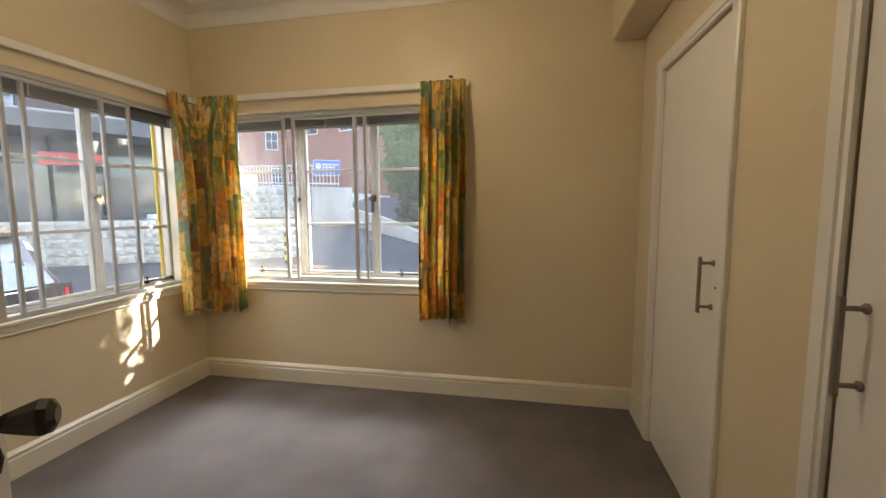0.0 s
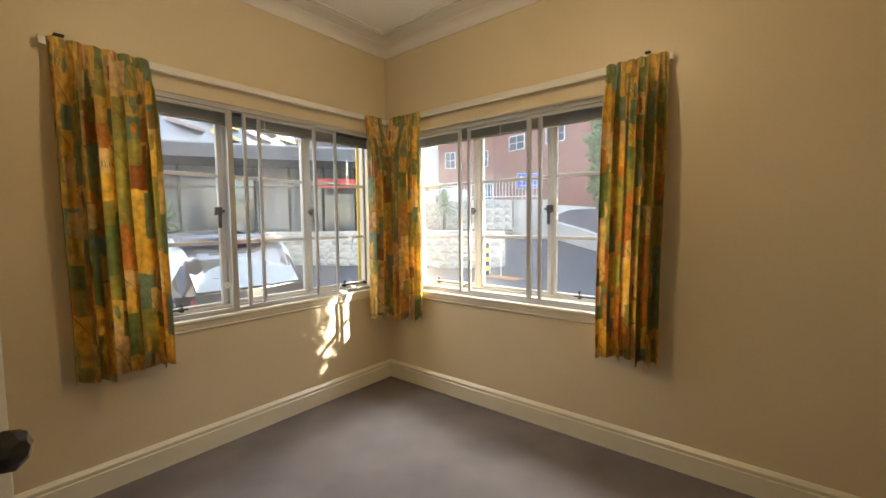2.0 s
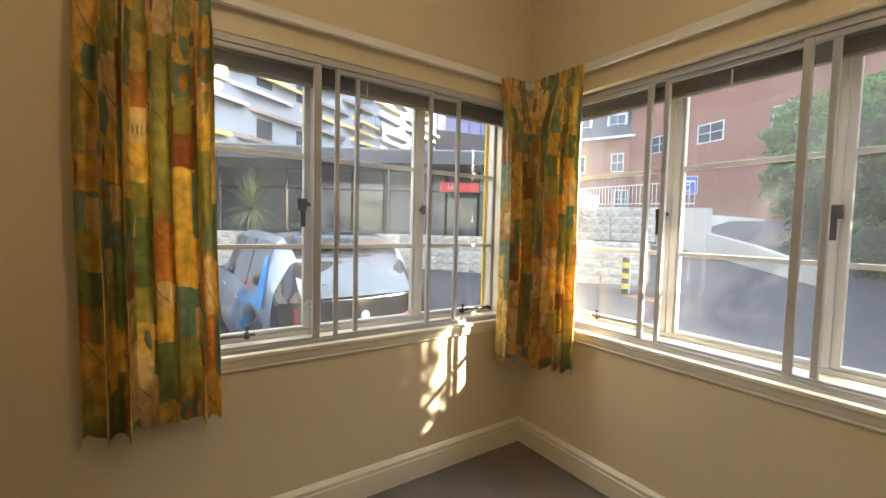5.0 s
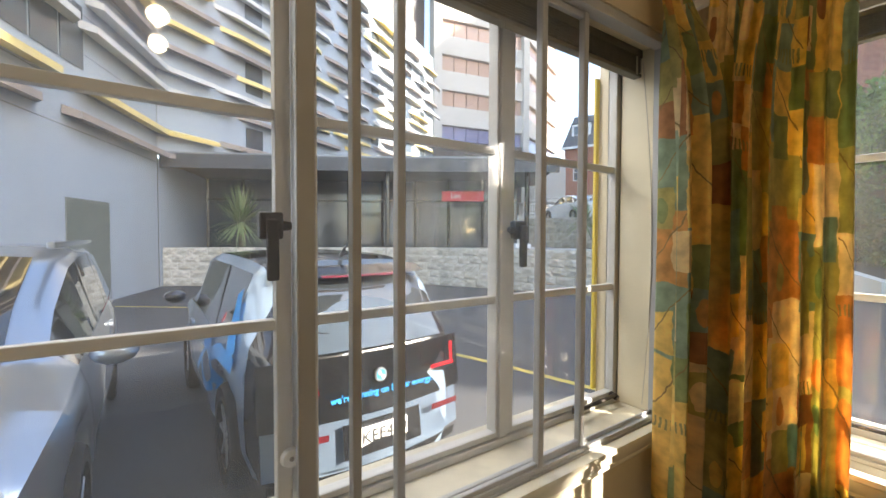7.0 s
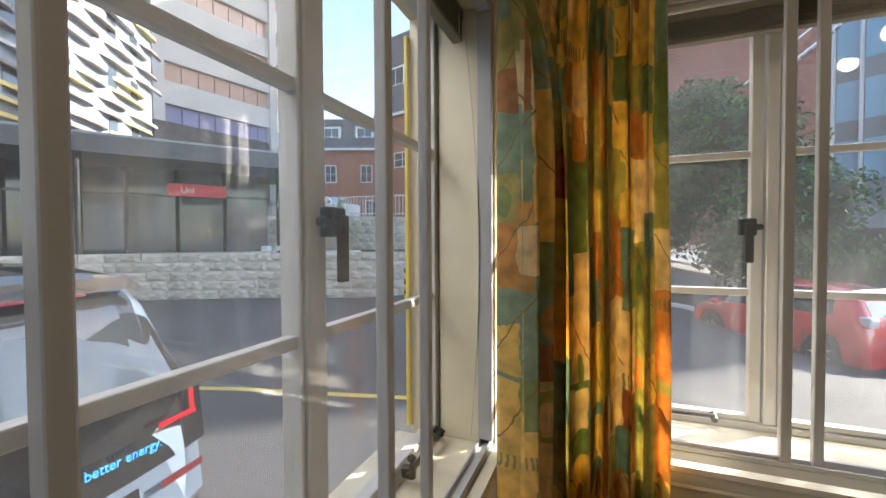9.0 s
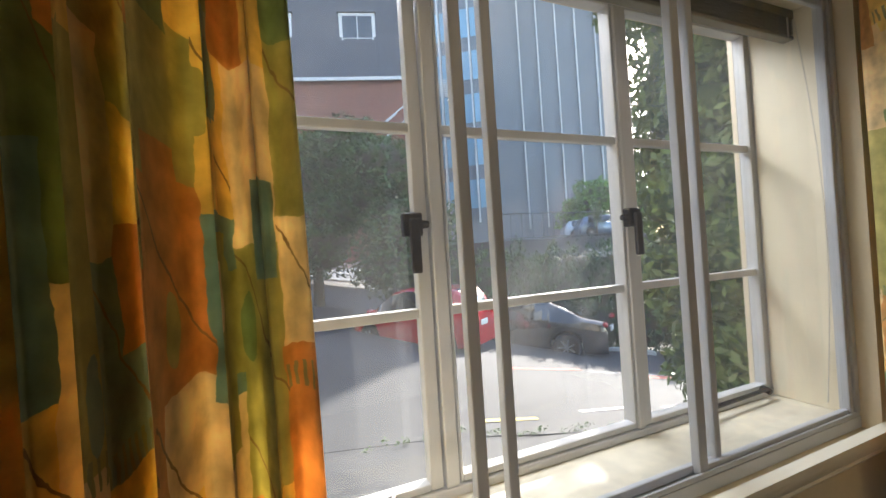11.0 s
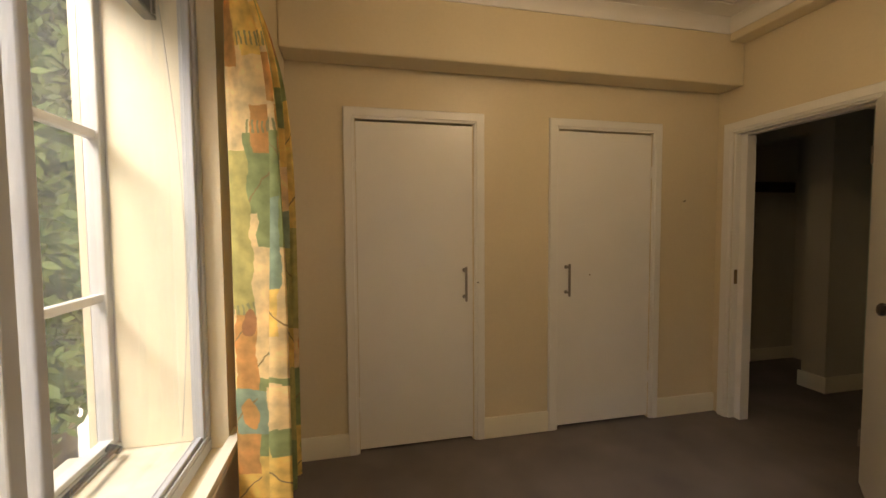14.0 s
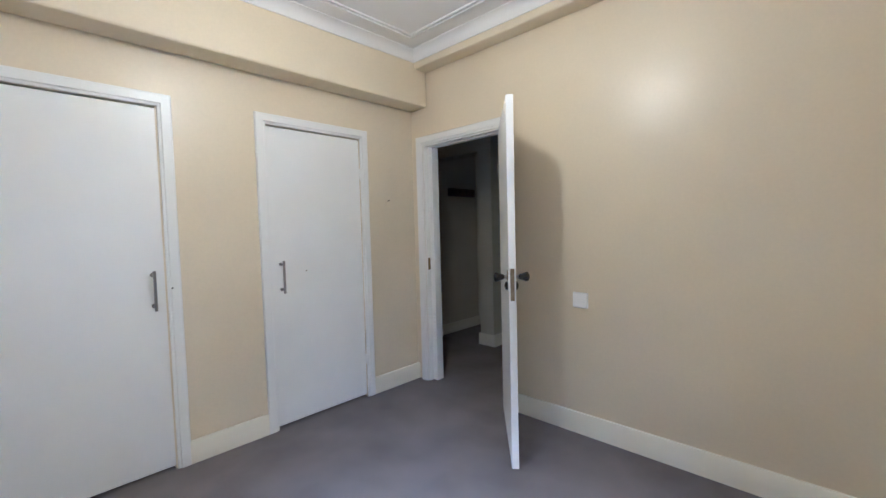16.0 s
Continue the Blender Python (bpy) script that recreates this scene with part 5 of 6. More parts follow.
for F, L in ((FT, LA), (FT2, LBB)):
    part("wall", put(boxes([(0, L, 0.3, 1.0, 0, 44)]), F), M_TDARK, tower)
    z = 11.0
    k = 0
    while z < 42:
        part("spandrel", put(boxes([(-0.05, L, -0.25, 0.3, z + 1.45, z + 3.35)], 0.05), F), M_TOWER, tower)
        # shade over each spandrel, built as a dark box
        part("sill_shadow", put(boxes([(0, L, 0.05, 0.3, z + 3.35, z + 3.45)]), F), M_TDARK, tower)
        nw = int(L / 1.25)
        for i in range(nw):
            part("window", put(boxes([(i * L / nw + 0.04, (i + 1) * L / nw - 0.04, 0.1, 0.3, z + 0.03, z + 1.42)]), F), M_LILAC if k == 0 else M_PEACH, tower)
        z += 3.45
        k += 1
part("column", put(boxes([(-0.9, -0.05, -0.3, 1.0, 0, 44)]), FT), M_TOWER, tower)
part("column", put(boxes([(LA - 0.35, LA + 0.35, -0.5, 0.6, 0, 44)]), FT), M_TOWER, tower)
part("podium", put(boxes([(-1, 9, -0.6, 0, 5, 10.9)]), FT), M_TDARK, tower)
part("podium", put(boxes([(9, 22, -3.0, 0, 5, 9.5)]), FT), M_TOWER, tower)
dk = tagged(new("dark_tower"), "tall dark brown clad building behind the fins", "building")
part("wall", boxes([(-46, -34.6, 8, 20.6, 0, 46)]), M_TDARK, dk)
for i in range(10):
    part("window", boxes([(-34.61, -34.55, 16.0, 19.6, 6 + i * 3.6, 8.2 + i * 3.6)]), M_WGLASS, dk)

# brick house with a mansard roof, up the hill
def gable_house(name, o, d, L, D, z0, ze, zr, label, wall_m, win_rows, seed):
    h = tagged(new(name), label, "house")
    F = frame_of(Vector((*o, 0)), Vector((*d, 0)).normalized())
    part("wall", put(boxes([(0, L, 0, D, z0, ze)]), F), wall_m, h)
    bm = bmesh.new()
    a = [bm.verts.new(p) for p in ((-0.3, -0.3, ze), (L + 0.3, -0.3, ze), (L + 0.3, D + 0.3, ze), (-0.3, D + 0.3, ze))]
    b = [bm.verts.new(p) for p in ((0.7, 0.9, zr), (L - 0.7, 0.9, zr), (L - 0.7, D - 0.7, zr), (0.7, D - 0.7, zr))]
    bm.faces.new(a[::-1])
    bm.faces.new(b)
    for i in range(4):
        bm.faces.new((a[i], a[(i + 1) % 4], b[(i + 1) % 4], b[i]))
    part("roof", put(bm, F), M_SLATE, h)
    part("eaves", put(boxes([(-0.35, L + 0.35, -0.42, -0.3, ze - 0.12, ze + 0.12)], 0.02), F), M_WPAINT, h)
    for x, z, w, hh, dormer in win_rows:
        wd = tagged(new("window"), "white framed window")
        wd.parent = h
        y = -0.06
        if dormer:
            y = 0.15
            part("cheek", put(boxes([(x - 0.15, x + w + 0.15, y, 1.4, z - 0.1, z + hh + 0.15)], 0.02), F), M_WPAINT, wd)
            part("hood", put(boxes([(x - 0.25, x + w + 0.25, y - 0.12, 1.5, z + hh + 0.15, z + hh + 0.28)], 0.02), F), M_SLATE, wd)
            y -= 0.04
        part("frame", put(boxes([(x, x + w, y, y + 0.05, z, z + 0.08), (x, x + w, y, y + 0.05, z + hh - 0.08, z + hh), (x, x + 0.08, y, y + 0.05, z + 0.08, z + hh - 0.08), (x + w - 0.08, x + w, y, y + 0.05, z + 0.08, z + hh - 0.08),
                                (x + w / 2 - 0.025, x + w / 2 + 0.025, y, y + 0.04, z + 0.08, z + hh - 0.08), (x + 0.08, x + w - 0.08, y, y + 0.04, z + hh / 2 - 0.025, z + hh / 2 + 0.025)]), F), M_WPAINT, wd)
        part("pane", put(boxes([(x + 0.08, x + w - 0.08, y + 0.03, y + 0.045, z + 0.08, z + hh - 0.08)]), F), M_WGLASS, wd)
    return h, F


gable_house("brick_house", (-27.5, 33.5), (0.93, 0.37), 9.5, 8, 2.0, 10.6, 14.0, "brick house with a steep slate roof and white windows", M_BRICK,
            [(0.8, 11.0, 1.6, 1.9, True), (4.2, 11.0, 1.6, 1.9, True), (7.2, 11.0, 1.4, 1.9, True), (0.9, 7.2, 1.2, 1.8, False), (4.6, 7.2, 1.2, 1.8, False), (1.0, 3.6, 1.2, 1.8, False), (5.0, 3.6, 1.3, 1.8, False)], 1)
gable_house("slate_house", (-21.6, 35.8), (0.96, -0.28), 34, 10, 1.0, 13.6, 22.0, "long brick house with a dark slate mansard roof and white dormers", M_BRICK,
            [(1.5, 15.0, 2.2, 3.3, True), (5.8, 15.0, 2.2, 3.3, True), (10.0, 15.0, 2.2, 3.3, True), (14.2, 15.0, 2.2, 3.3, True), (18.5, 15.0, 2.2, 3.3, True), (22.8, 15.0, 2.2, 3.3, True), (28.5, 15.0, 2.2, 3.3, True), (2.5, 8.4, 2.2, 1.5, False), (7.4, 8.4, 2.2, 1.5, False), (13.0, 8.4, 2.0, 1.5, False), (18.0, 8.4, 2.0, 1.5, False), (23.0, 8.8, 2.0, 1.5, False)], 2)
stf = tagged(new("fire_stair"), "white outdoor stair with rails on the slate house", "stair")
for i in range(14):
    part("tread", boxes([(7.6 + i * 0.28, 7.86 + i * 0.28, 25.9, 26.9, 9.0 + i * 0.24, 9.06 + i * 0.24)]), M_WPAINT, stf)
for y in (25.9, 26.88):
    for dz in (0.0, 1.0):
        part("rail", cyl_bm(bmesh.new(), (7.6, y, 9.0 + dz), (11.5, y, 12.3 + dz), 0.05, seg=8), M_WPAINT, stf)
for i in range(8):
    part("slat", boxes([(11.4, 13.0, 25.86, 25.90, 12.4 + i * 0.16, 12.46 + i * 0.16)]), M_WPAINT, stf)
wb = tagged(new("white_block"), "distant white concrete apartment block with dark windows", "building")
part("wall", boxes([(-6, 13, 52, 60, 0, 47)]), M_WPAINT, wb)
for i in range(8):
    for j in range(5):
        part("window", boxes([(-5.2 + i * 1.95, -4.2 + i * 1.95, 51.93, 51.99, 29 + j * 3.5, 31.2 + j * 3.5)]), M_WGLASS, wb)
off = tagged(new("office_tower"), "grey office tower with pale blue glazing and white vertical fins", "building")
FO = frame_of(Vector((15.0, 38.0, 0)), Vector((0.80, -0.60, 0)))
part("wall", put(boxes([(0, 18.4, 0, 10, -2, 42)]), FO), M_OFFICE, off)
for j in range(9):
    for i in range(4):
        part("window", put(boxes([(1.2 + i * 1.5, 2.5 + i * 1.5, -0.06, -0.005, 5.4 + j * 4.2, 8.2 + j * 4.2)]), FO), M_SKYGLASS, off)
for i in range(5):
    part("fin", put(boxes([(1.0 + i * 1.5, 1.14 + i * 1.5, -0.5, -0.07, 4.0, 41)]), FO), M_WPAINT, off)
for i in range(5):
    part("fin", put(boxes([(10.2 + i * 1.7, 10.32 + i * 1.7, -0.4, -0.005, 3.0, 41)]), FO), M_WPAINT, off)
tree("far_tree", 26.0, 26.0, [(26, 26, 4.5, 2.4, 2.4, 2.2), (28, 24, 4, 2.2, 2.2, 2.4), (24.8, 27.4, 3.4, 1.6, 1.6, 1.6)], M_LEAF2, 9000, 0.16, 31, (4.0, 0.18), "yellow-green tree beyond the car park")
struct("car_park", boxes([(12, 34, 20.0, 36, -1.5, 1.75)]), M_ASPH, "raised car park behind the ivy hedge")
cabbage_tree(20.6, 20.6, 1.75, 1.1, 220, 1.2, 4, "rounded palm-like plant in the car park")
railing("park_railing", (12.2, 20.4, 1.75), (23.0, 20.2, 1.75), 1.6, 14, "dark metal fence along the car park", M_CHAR)
# ---- cars ----
def loft(sts, cols):
    """sts: rows of points of equal length. Returns bm and rows of verts."""
    bm = bmesh.new()
    rows = [[bm.verts.new(p) for p in r] for r in sts]
    return bm, rows


def car(name, M, L, W, H, spec, paint, label, tail=None, plate=None, hatch=True, belt=0.60, front=False, wheel_r=0.32, black=(), dark_panel=None):
    """Local frame: x forwards from the rear bumper, y to the left, z up from the ground.
    spec: stations (x / L, belt / H, top / H, half width, half width of the roof)."""
    c = tagged(new(name), label, "car")
    c.matrix_basis = M
    wb = (0.19 * L, 0.19 * L + 0.62 * L)
    hw = W / 2
    n = 26
    xs = [s[0] * L for s in spec]

    def at(x, k):
        return float(np.interp(x, xs, [s[k] for s in spec]))

    def section(x):
        b, t = at(x, 1) * H, at(x, 2) * H
        w, r = at(x, 3) * hw, at(x, 4) * hw
        z0 = 0.20
        for cx in wb:
            if abs(x - cx) < wheel_r + 0.05:
                z0 = max(z0, wheel_r + math.sqrt(max(0.0, (wheel_r + 0.05) ** 2 - (x - cx) ** 2)))
        z0 = min(z0, b - 0.12)
        mid = max(z0 + 0.02, 0.45 * b + 0.55 * z0)
        t = max(t, b + 0.01)
        pr = [(w * 0.90, z0), (w * 0.985, z0 + (mid - z0) * 0.5), (w, mid), (w * 0.99, mid + (b - mid) * 0.6), (w * 0.955, b)]
        g0 = (w * 0.955 - (w * 0.955 - r) * 0.06, b + (t - b) * 0.06)
        g1 = (r + (w * 0.955 - r) * 0.10, b + (t - b) * 0.86)
        pr += [g0, g1, (r * 0.93, b + (t - b) * 0.965), (r * 0.55, t), (0.0, t + 0.006)]
        return pr

    xx = sorted(set([i * L / n for i in range(n + 1)] + [x for x in xs] + [w + k * (wheel_r + 0.05) for w in wb for k in (-1, -0.86, -0.5, 0.5, 0.86, 1)]))
    xx = [x for x in xx if 0 <= x <= L]
    rows = [section(x) for x in xx]
    gx0, gx1 = spec[0][5], spec[0][6]          # side glass from, to
    body, glass, dark = bmesh.new(), bmesh.new(), bmesh.new()
    for side in (1, -1):
        bv = [[body.verts.new((x, side * p[0], p[1])) for p in r] for x, r in zip(xx, rows)]
        for i in range(len(xx) - 1):
            for k in range(9):
                is_glass = k == 5 and gx0 * L < (xx[i] + xx[i + 1]) / 2 < gx1 * L
                if is_glass:
                    q = [(xx[i], rows[i][k]), (xx[i + 1], rows[i + 1][k]), (xx[i + 1], rows[i + 1][k + 1]), (xx[i], rows[i][k + 1])]
                    vs = [glass.verts.new((x, side * p[0] * 0.995, p[1])) for x, p in q]
                    glass.faces.new(vs if side > 0 else vs[::-1])
                elif dark_panel and dark_panel((xx[i] + xx[i + 1]) / 2, k):
                    q = [(xx[i], rows[i][k]), (xx[i + 1], rows[i + 1][k]), (xx[i + 1], rows[i + 1][k + 1]), (xx[i], rows[i][k + 1])]
                    vs = [dark.verts.new((x, side * p[0], p[1])) for x, p in q]
                    dark.faces.new(vs if side > 0 else vs[::-1])
                else:
                    vs = [bv[i][k], bv[i + 1][k], bv[i + 1][k + 1], bv[i][k + 1]]
                    body.faces.new(vs if side > 0 else vs[::-1])
        for end in (0, -1):
            vs = bv[end]
            body.faces.new(vs + [body.verts.new((xx[end], 0, rows[end][0][1]))])
    bmesh.ops.remove_doubles(body, verts=body.verts[:], dist=0.0005)
    part("body", body, paint, c, smooth=True)
    if dark_panel:
        bmesh.ops.remove_doubles(dark, verts=dark.verts[:], dist=0.0005)
        part("black_panels", dark, M_BLK, c, "gloss black roof and tail panels", smooth=True)
    else:
        dark.free()
    part("side_windows", glass, M_CGLASS, c, smooth=True)
    # pillars
    for f in spec[0][7]:
        x = f * L
        for s in (1, -1):
            r = section(x)
            bm = bmesh.new()
            vs = [bm.verts.new((x + dx, s * (p[0] + 0.002), p[1])) for dx, p in ((-0.03, r[5]), (0.03, r[5]), (0.02, r[6]), (-0.04, r[6]))]
            bm.faces.new(vs)
            part("pillar", bm, M_BLK, c)
    # front and rear screens follow the slope of the body
    for nm, (a, b) in (("windscreen", spec[0][8]), ("rear_window", spec[0][9])):
        bm = bmesh.new()
        m = 8
        prev = None
        for i in range(m + 1):
            x = (a + (b - a) * i / m) * L
            r = section(x)
            yr = r[8][0] * 1.45
            cur = [bm.verts.new((x, s * yr, (r[8][1] if abs(s) < 0.9 else r[7][1] + (r[8][1] - r[7][1]) * 0.35) + 0.012)) for s in (-0.98, -0.6, 0, 0.6, 0.98)]
            if prev:
                for k in range(4):
                    bm.faces.new((prev[k], cur[k], cur[k + 1], prev[k + 1]))
            prev = cur
        part(nm, bm, M_CGLASS, c, smooth=True)
    # wheels
    for cx in wb:
        for s in (1, -1):
            w = tagged(new("wheel"), "black tyre on a spoked alloy rim")
            w.parent = c
            w.matrix_basis = Matrix.Translation((cx, s * (hw - 0.115), wheel_r)) @ Matrix.Rotation(radians(-90 * s), 4, "X")
            part("tyre", lathe_bm(bmesh.new(), [(wheel_r * 0.66, -0.10), (wheel_r * 0.92, -0.10), (wheel_r, -0.07), (wheel_r, 0.07), (wheel_r * 0.93, 0.10), (wheel_r * 0.70, 0.10), (wheel_r * 0.66, 0.06)], seg=32), M_TYRE, w, smooth=True)
            part("rim", lathe_bm(bmesh.new(), [(wheel_r * 0.67, 0.02), (wheel_r * 0.67, 0.085), (wheel_r * 0.63, 0.085), (wheel_r * 0.60, 0.03), (0.03, 0.02)], seg=32), M_TYRE, w, smooth=True)
            bm = cyl_bm(bmesh.new(), (0, 0, 0.02), (0, 0, 0.085), 0.045, seg=14)
            for k in range(7):
                t = boxes([(0.03, wheel_r * 0.64, -0.016, 0.016, 0.045, 0.082)], 0.004)
                t.transform(Matrix.Rotation(k * 2 * math.pi / 7, 4, "Z"))
                me = bpy.data.meshes.new("t")
                t.to_mesh(me)
                t.free()
                bm.from_mesh(me)
                bpy.data.meshes.remove(me)
            part("spokes", bm, M_RIM, w)
    # door mirrors, handles, shut lines
    for s in (1, -1):
        mx, mz = (spec[0][8][0] - 0.02) * L, at((spec[0][8][0] - 0.03) * L, 1) * H + 0.05
        bm = bmesh.new()
        bmesh.ops.create_icosphere(bm, subdivisions=2, radius=1, matrix=Matrix.Translation((mx, s * (hw + 0.09), mz)) @ Matrix.Diagonal((0.09, 0.12, 0.075, 1)))
        part("mirror", bm, M_BLK if "mirror" in black else paint, c, smooth=True)
        for f in spec[0][7]:
            x = f * L
            r = section(x)
            bm = bmesh.new()
            ps = [(x, s * (p[0] + 0.002), p[1]) for p in r[:5]]
            pv = None
            for p in ps:
                cur = (bm.verts.new((p[0] - 0.005, p[1], p[2])), bm.verts.new((p[0] + 0.005, p[1], p[2])))
                if pv:
                    bm.faces.new((pv[0], cur[0], cur[1], pv[1]))
                pv = cur
            part("shut_line", bm, M_BLK, c)
            hx = x + 0.12
            hy = np.interp(at(hx, 1) * H - 0.12, [p[1] for p in section(hx)[2:5]], [p[0] for p in section(hx)[2:5]])
            part("handle", boxes([(hx, hx + 0.17, s * hy - 0.012, s * hy + 0.016 * s + 0.012, at(hx, 1) * H - 0.135, at(hx, 1) * H - 0.105)], 0.006), paint, c)
    return c, section


def T(x, y, heading):
    return Matrix.Translation((x, y, gz(x, y))) @ Matrix.Rotation(math.atan2(heading[1], heading[0]), 4, "Z")


# electric hatchback seen from the rear
G = (0.10, 0.80, (0.36, 0.60), (0.80, 0.60), (0.10, 0.0))
ev = [(0.0, 0.46, 0.47, 0.70, 0.56, 0.16, 0.78, (0.33, 0.56), (0.82, 0.62), (0.045, 0.15)), (0.02, 0.60, 0.62, 0.80, 0.62), (0.05, 0.64, 0.74, 0.87, 0.66), (0.09, 0.66, 0.88, 0.94, 0.70), (0.15, 0.66, 0.965, 1.0, 0.74), (0.25, 0.62, 0.99, 1.0, 0.77),
      (0.36, 0.60, 1.0, 1.0, 0.79), (0.50, 0.63, 1.0, 1.0, 0.79), (0.62, 0.64, 0.97, 1.0, 0.78), (0.72, 0.64, 0.84, 0.99, 0.74), (0.82, 0.63, 0.66, 0.97, 0.74), (0.92, 0.55, 0.56, 0.92, 0.7), (0.985, 0.42, 0.43, 0.82, 0.6), (1.0, 0.34, 0.35, 0.72, 0.5)]
EVM = T(-1.80, -0.27, (-1.0, -0.045)) @ Matrix.Diagonal((0.94, 0.94, 1.02, 1))
evc, evs = car("electric_hatchback", EVM, 4.0, 1.775, 1.57, ev, M_EVB, "pale silver-blue hatchback with a black tailgate, parked beside the window", wheel_r=0.35, black=("mirror",), dark_panel=lambda x, k: x < 0.30 or (k >= 7 and x < 2.6))


def skin(bm, x0, x1, y0, y1, z0, z1, n=6, off=0.012, curve=0.10):
    """A curved panel on the tail: bulges to the rear in the middle and leans forward with height."""
    rows = []
    for j in range(n + 1):
        z = z0 + (z1 - z0) * j / n
        x = x0 + (x1 - x0) * (j / n)
        rows.append([bm.verts.new((x + curve * (abs(y0 + (y1 - y0) * i / n)) ** 2 - off, y0 + (y1 - y0) * i / n, z)) for i in range(n + 1)])
    for a, b in zip(rows, rows[1:]):
        for i in range(n):
            bm.faces.new((a[i], a[i + 1], b[i + 1], b[i]))
    return bm


def solid_skin(*a, **k):
    bm = skin(bmesh.new(), *a, **k)
    r = bmesh.ops.solidify(bm, geom=bm.faces[:], thickness=0.02)
    return bm


part("tailgate", solid_skin(-0.03, 0.02, -0.79, 0.79, 0.58, 0.96, off=0.025, curve=0.17), M_BLK, evc, "gloss black tailgate", smooth=True)
part("rear_glass", solid_skin(0.035, 0.42, -0.60, 0.60, 0.985, 1.42, off=0.02, curve=0.12), mat("blue_reflective_rear_glass", (0.10, 0.13, 0.17), 0.03, spec=1.0, coat=1.0), evc, smooth=True)
part("spoiler", solid_skin(0.36, 0.50, -0.62, 0.62, 1.44, 1.50, off=0.08, curve=0.12), M_BLK, evc, smooth=True)
part("stop_lamp", solid_skin(0.34, 0.36, -0.30, 0.30, 1.428, 1.440, off=0.085, curve=0.12), M_LAMPD, evc)
part("bumper", solid_skin(-0.07, -0.03, -0.77, 0.77, 0.30, 0.58, off=0.035, curve=0.26), M_EVB, evc, "silver rear bumper", smooth=True)
part("bumper_insert", solid_skin(-0.085, -0.05, -0.30, 0.30, 0.36, 0.56, off=0.045), M_BLK, evc)
part("diffuser", solid_skin(-0.02, -0.05, -0.74, 0.74, 0.19, 0.27, off=0.03, curve=0.22), M_BLK, evc)
part("antenna", cyl_bm(bmesh.new(), (0.62, 0, 1.56), (0.50, 0, 1.66), 0.022, 0.006, 10), M_BLK, evc)
part("wiper", cyl_bm(bmesh.new(), (0.06, -0.05, 1.02), (0.14, 0.40, 1.10), 0.010, 0.006, 8), M_BLK, evc)
for s in (1, -1):
    lm = tagged(new("tail_lamp"), "red C-shaped tail lamp behind a black cover")
    lm.parent = evc
    part("lens", solid_skin(-0.02, -0.01, s * 0.44 if s > 0 else -0.68, s * 0.68 if s > 0 else -0.44, 0.77, 0.795, off=0.046), M_LAMPR, lm)
    part("lens", solid_skin(0.0, 0.01, s * 0.645 if s > 0 else -0.68, s * 0.68 if s > 0 else -0.645, 0.795, 0.93, off=0.050), M_LAMPR, lm)
    part("reflector", solid_skin(-0.06, -0.06, s * 0.40 if s > 0 else -0.66, s * 0.66 if s > 0 else -0.40, 0.505, 0.545, off=0.066), M_LAMPD, lm)
bg_ = tagged(new("badge"), "round chrome badge with blue quarters")
bg_.parent = evc
part("ring", cyl_bm(bmesh.new(), (-0.045, 0, 0.815), (-0.060, 0, 0.815), 0.046, seg=24), M_RIM, bg_)
part("face", cyl_bm(bmesh.new(), (-0.060, 0, 0.815), (-0.063, 0, 0.815), 0.033, seg=24), M_SKYB, bg_)
part("quarters", boxes([(-0.066, -0.062, 0.002, 0.021, 0.817, 0.838), (-0.066, -0.062, -0.021, -0.002, 0.792, 0.813)]), M_WPAINT, bg_)
TX = Matrix(((0, 0, -1, -0.058), (-1, 0, 0, 0.0), (0, 1, 0, 0.0), (0, 0, 0, 1)))
text_on("slogan", "we're running on better energy.", Matrix.Translation((-0.03, -0.02, 0.705)) @ TX, 0.062, M_SKYB, evc)
pl = part("number_plate", boxes([(-0.118, -0.108, -0.18, 0.18, 0.40, 0.525)], 0.002), M_PLATE, evc, "white number plate with black characters")
part("plate_frame", boxes([(-0.108, -0.100, -0.19, 0.19, 0.39, 0.535)], 0.002), M_BLK, evc)
text_on("plate_lettering", "KEE419", Matrix.Translation((-0.062, 0, 0.425)) @ TX, 0.112, M_INK, pl, 0.002)
# blue ribbon on the flank
def ribbon(pts, w):
    bm = bmesh.new()
    pv = None
    for i, (x, z) in enumerate(pts):
        r = evs(x)
        y = float(np.interp(z, [p[1] for p in r[:7]], [p[0] for p in r[:7]])) + 0.006
        a, b = pts[max(0, i - 1)], pts[min(len(pts) - 1, i + 1)]
        d = Vector((b[0] - a[0], b[1] - a[1])).normalized() * w / 2
        q = []
        for s in (-1, 1):
            x2, z2 = x - s * d.y, z + s * d.x
            r2 = evs(x2)
            q.append(bm.verts.new((x2, float(np.interp(z2, [p[1] for p in r2[:7]], [p[0] for p in r2[:7]])) + 0.022, z2)))
        if pv:
            bm.faces.new((pv[0], q[0], q[1], pv[1]))
        pv = q
    return bm


part("stripe", ribbon([(1.28 + 0.26 * math.cos(a), 0.74 + 0.17 * math.sin(a)) for a in [0.6 + i * 0.24 for i in range(24)]], 0.07), M_SKYB, evc, "sky blue ribbon stripe", smooth=True)
part("stripe", ribbon([(0.42 + 0.09 * i, 0.90 + 0.05 * math.sin(i * 0.6)) for i in range(11)], 0.10), M_SKYB, evc, smooth=True)
part("stripe", ribbon([(0.46 + 0.035 * i, 0.96 + 0.062 * i) for i in range(7)], 0.10), M_SKYB, evc, smooth=True)
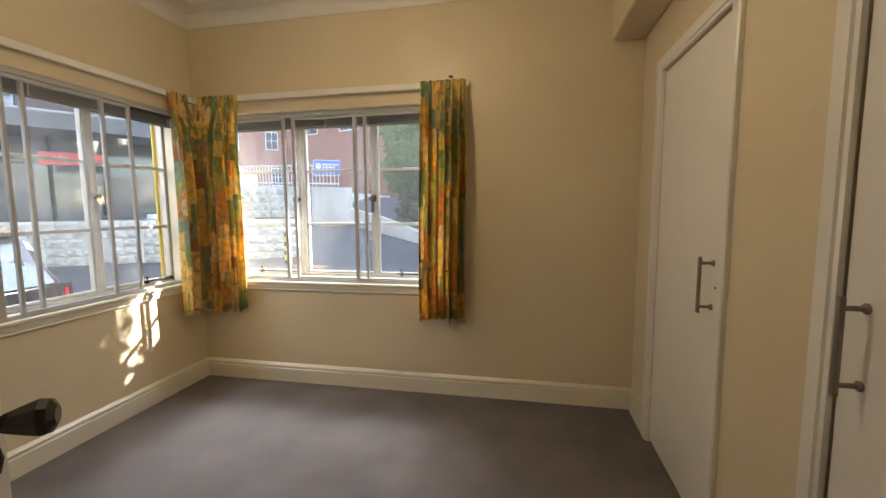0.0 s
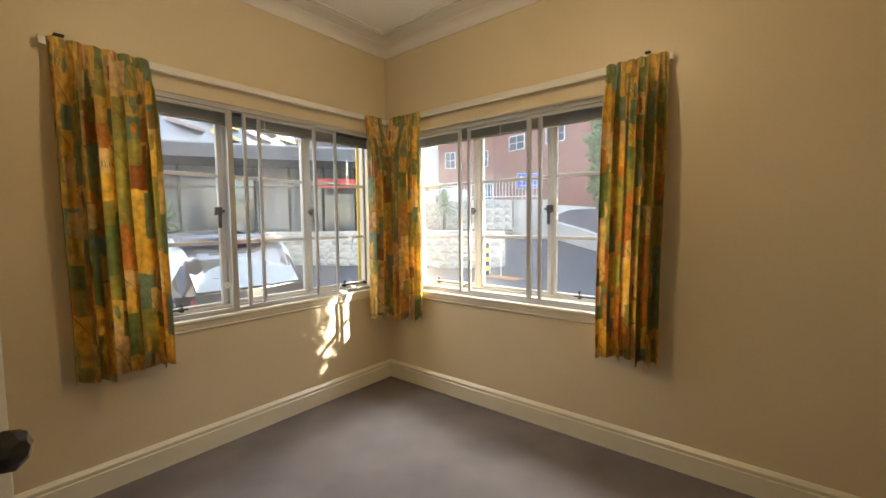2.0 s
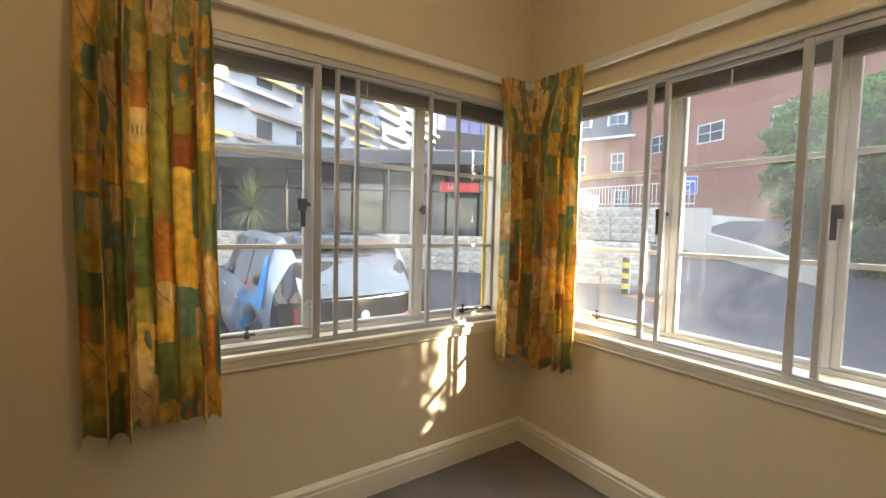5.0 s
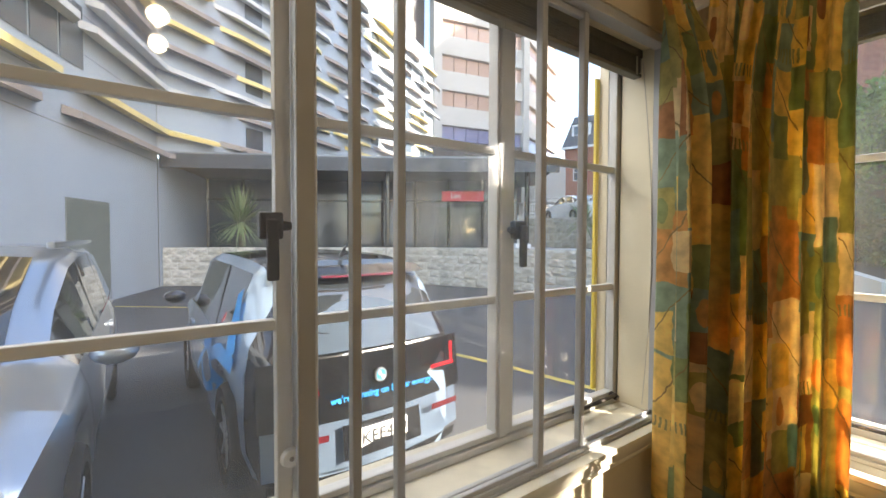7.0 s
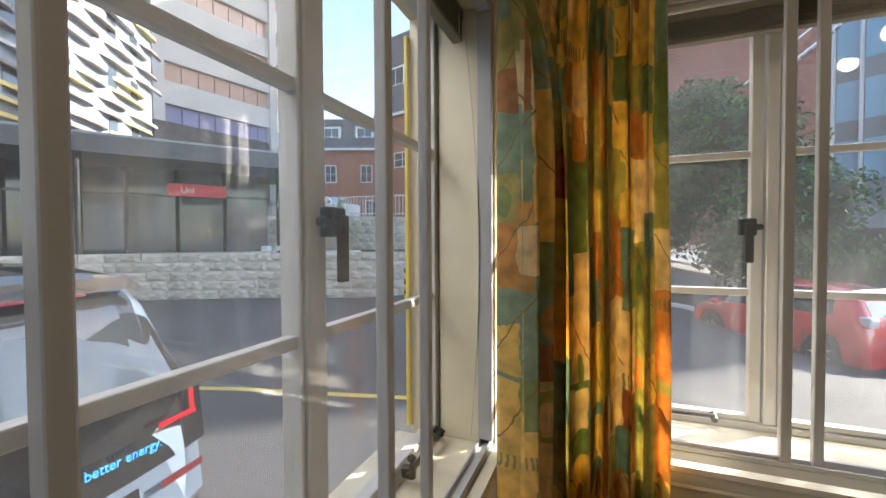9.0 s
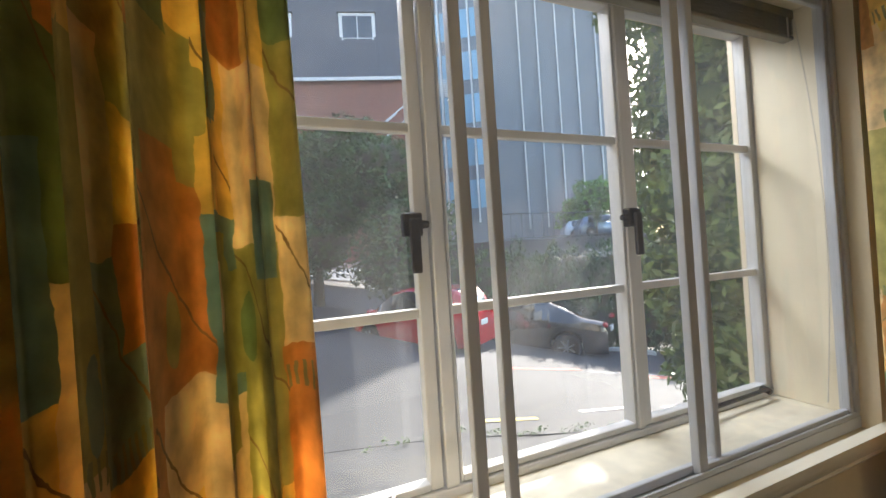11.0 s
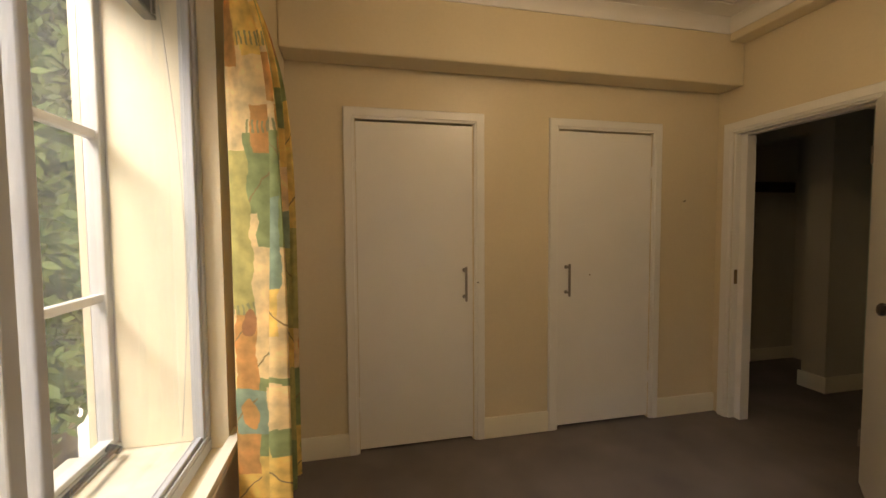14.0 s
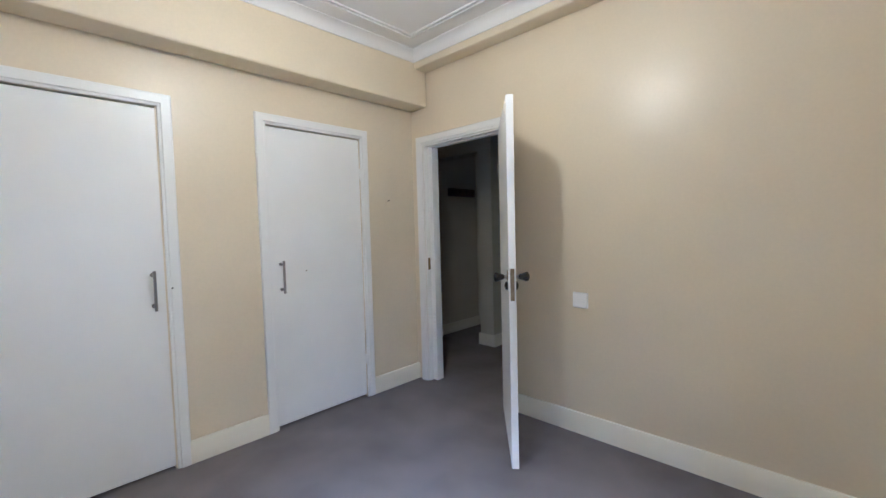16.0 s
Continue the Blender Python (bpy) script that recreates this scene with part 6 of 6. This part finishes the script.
part("stripe", ribbon([(1.30 + 0.07 * i, 0.88 - 0.04 * i) for i in range(8)], 0.06), M_SKYB, evc, smooth=True)


suv = [(0.0, 0.50, 0.51, 0.84, 0.62, 0.07, 0.72, (0.30, 0.50), (0.74, 0.56), (0.02, 0.09)), (0.02, 0.60, 0.64, 0.93, 0.72), (0.06, 0.64, 0.86, 0.97, 0.74), (0.10, 0.64, 0.955, 0.98, 0.76), (0.25, 0.64, 1.0, 1.0, 0.78), (0.45, 0.63, 1.0, 1.0, 0.79), (0.56, 0.62, 0.96, 1.0, 0.78), (0.66, 0.61, 0.80, 0.99, 0.76),
       (0.74, 0.60, 0.645, 0.98, 0.78), (0.85, 0.57, 0.60, 0.97, 0.76), (0.95, 0.50, 0.52, 0.90, 0.70), (0.99, 0.40, 0.41, 0.80, 0.6), (1.0, 0.32, 0.33, 0.7, 0.5)]
sc, ss = car("silver_wagon", T(-5.75, -2.80, (1.0, 0.03)), 4.7, 1.85, 1.66, suv, M_SILVER, "pale silver wagon parked nose-in beside the hatchback", wheel_r=0.35)
for s in (1, -1):
    part("roof_rail", boxes([(0.7, 3.0, s * 0.70 - 0.02, s * 0.70 + 0.02, 1.655, 1.70)], 0.01), M_SILVER, sc)
    part("headlamp", boxes([(4.42, 4.60, s * 0.62 - 0.14, s * 0.62 + 0.14, 0.74, 0.88)], 0.04), M_LAMPW, sc)
    part("tail_lamp", boxes([(0.02, 0.16, s * 0.72 - 0.13, s * 0.72 + 0.13, 0.82, 1.02)], 0.03), M_LAMPR, sc)

hat = [(0.0, 0.42, 0.43, 0.84, 0.6, 0.14, 0.74, (0.36, 0.55), (0.77, 0.60), (0.03, 0.12)), (0.02, 0.56, 0.60, 0.93, 0.70), (0.06, 0.64, 0.84, 0.97, 0.74), (0.11, 0.65, 0.96, 0.98, 0.77), (0.25, 0.64, 1.0, 1.0, 0.79), (0.48, 0.63, 1.0, 1.0, 0.8), (0.60, 0.62, 0.94, 1.0, 0.78), (0.70, 0.61, 0.78, 0.99, 0.76),
       (0.77, 0.60, 0.655, 0.98, 0.78), (0.88, 0.56, 0.585, 0.95, 0.74), (0.96, 0.46, 0.48, 0.88, 0.66), (1.0, 0.32, 0.33, 0.72, 0.5)]
rh = Vector((-0.58, 0.815))
ro = Vector((3.50, 7.12)) + Vector((rh.y, -rh.x)) * 0.70 - rh * 0.62
rcar, _ = car("red_hatchback", T(ro.x, ro.y, rh) @ Matrix.Diagonal((0.84, 0.84, 0.93, 1)), 3.85, 1.69, 1.50, hat, M_CARRED, "red hatchback parked along the far kerb", wheel_r=0.31)
sdn = [(0.0, 0.50, 0.51, 0.82, 0.6, 0.16, 0.70, (0.37, 0.54), (0.74, 0.58), (0.13, 0.27)), (0.02, 0.62, 0.66, 0.92, 0.74), (0.12, 0.66, 0.72, 0.97, 0.76), (0.20, 0.66, 0.85, 0.98, 0.72), (0.28, 0.66, 0.96, 0.99, 0.74), (0.40, 0.65, 1.0, 1.0, 0.76), (0.52, 0.64, 0.99, 1.0, 0.77), (0.62, 0.63, 0.86, 1.0, 0.76),
       (0.72, 0.62, 0.67, 0.98, 0.78), (0.86, 0.57, 0.60, 0.96, 0.76), (0.96, 0.46, 0.48, 0.88, 0.66), (1.0, 0.34, 0.35, 0.74, 0.5)]
sh = Vector((-0.62, 0.785))
so = Vector((6.61, 7.14)) + Vector((sh.y, -sh.x)) * 0.90 - sh * 0.90
scar, _ = car("black_saloon", T(so.x, so.y, sh), 4.75, 1.84, 1.42, sdn, M_CARBLK, "black saloon parked in front of the ivy hedge", wheel_r=0.33)
for cc, w, z, h in ((rcar, 0.585, 0.86, 0.17), (scar, 0.62, 0.80, 0.12)):
    for s in (1, -1):
        part("tail_lamp", boxes([(-0.015, 0.22, s * w + s * 0.02 - 0.12, s * w + s * 0.02 + 0.12, z, z + h)], 0.05), M_LAMPR if cc is scar else M_LAMPW, cc)
    part("number_plate", boxes([(-0.02, 0.0, -0.18, 0.18, 0.62, 0.74)], 0.003), M_PLATE, cc)
for x, y, p, lb in ((20.6, 22.6, M_CARBLU, "blue-grey car in the raised car park"), (22.6, 26.6, M_CARWHT, "white car in the raised car park")):
    k, _ = car("parked_car", Matrix.Translation((x, y, 1.75)) @ Matrix.Rotation(radians(-25), 4, "Z"), 4.2, 1.74, 1.48, hat, p, lb, wheel_r=0.31)
k, _ = car("parked_car", Matrix.Translation((-12.5, 17.4, 2.3)) @ Matrix.Rotation(radians(160), 4, "Z"), 4.3, 1.74, 1.45, sdn, M_CARWHT, "white car on the upper terrace", wheel_r=0.31)
struct("upper_terrace", boxes([(-30, -8.5, 16.9, 30, 0.5, 2.3)]), M_CONC, "upper paved terrace behind the ramp wall")
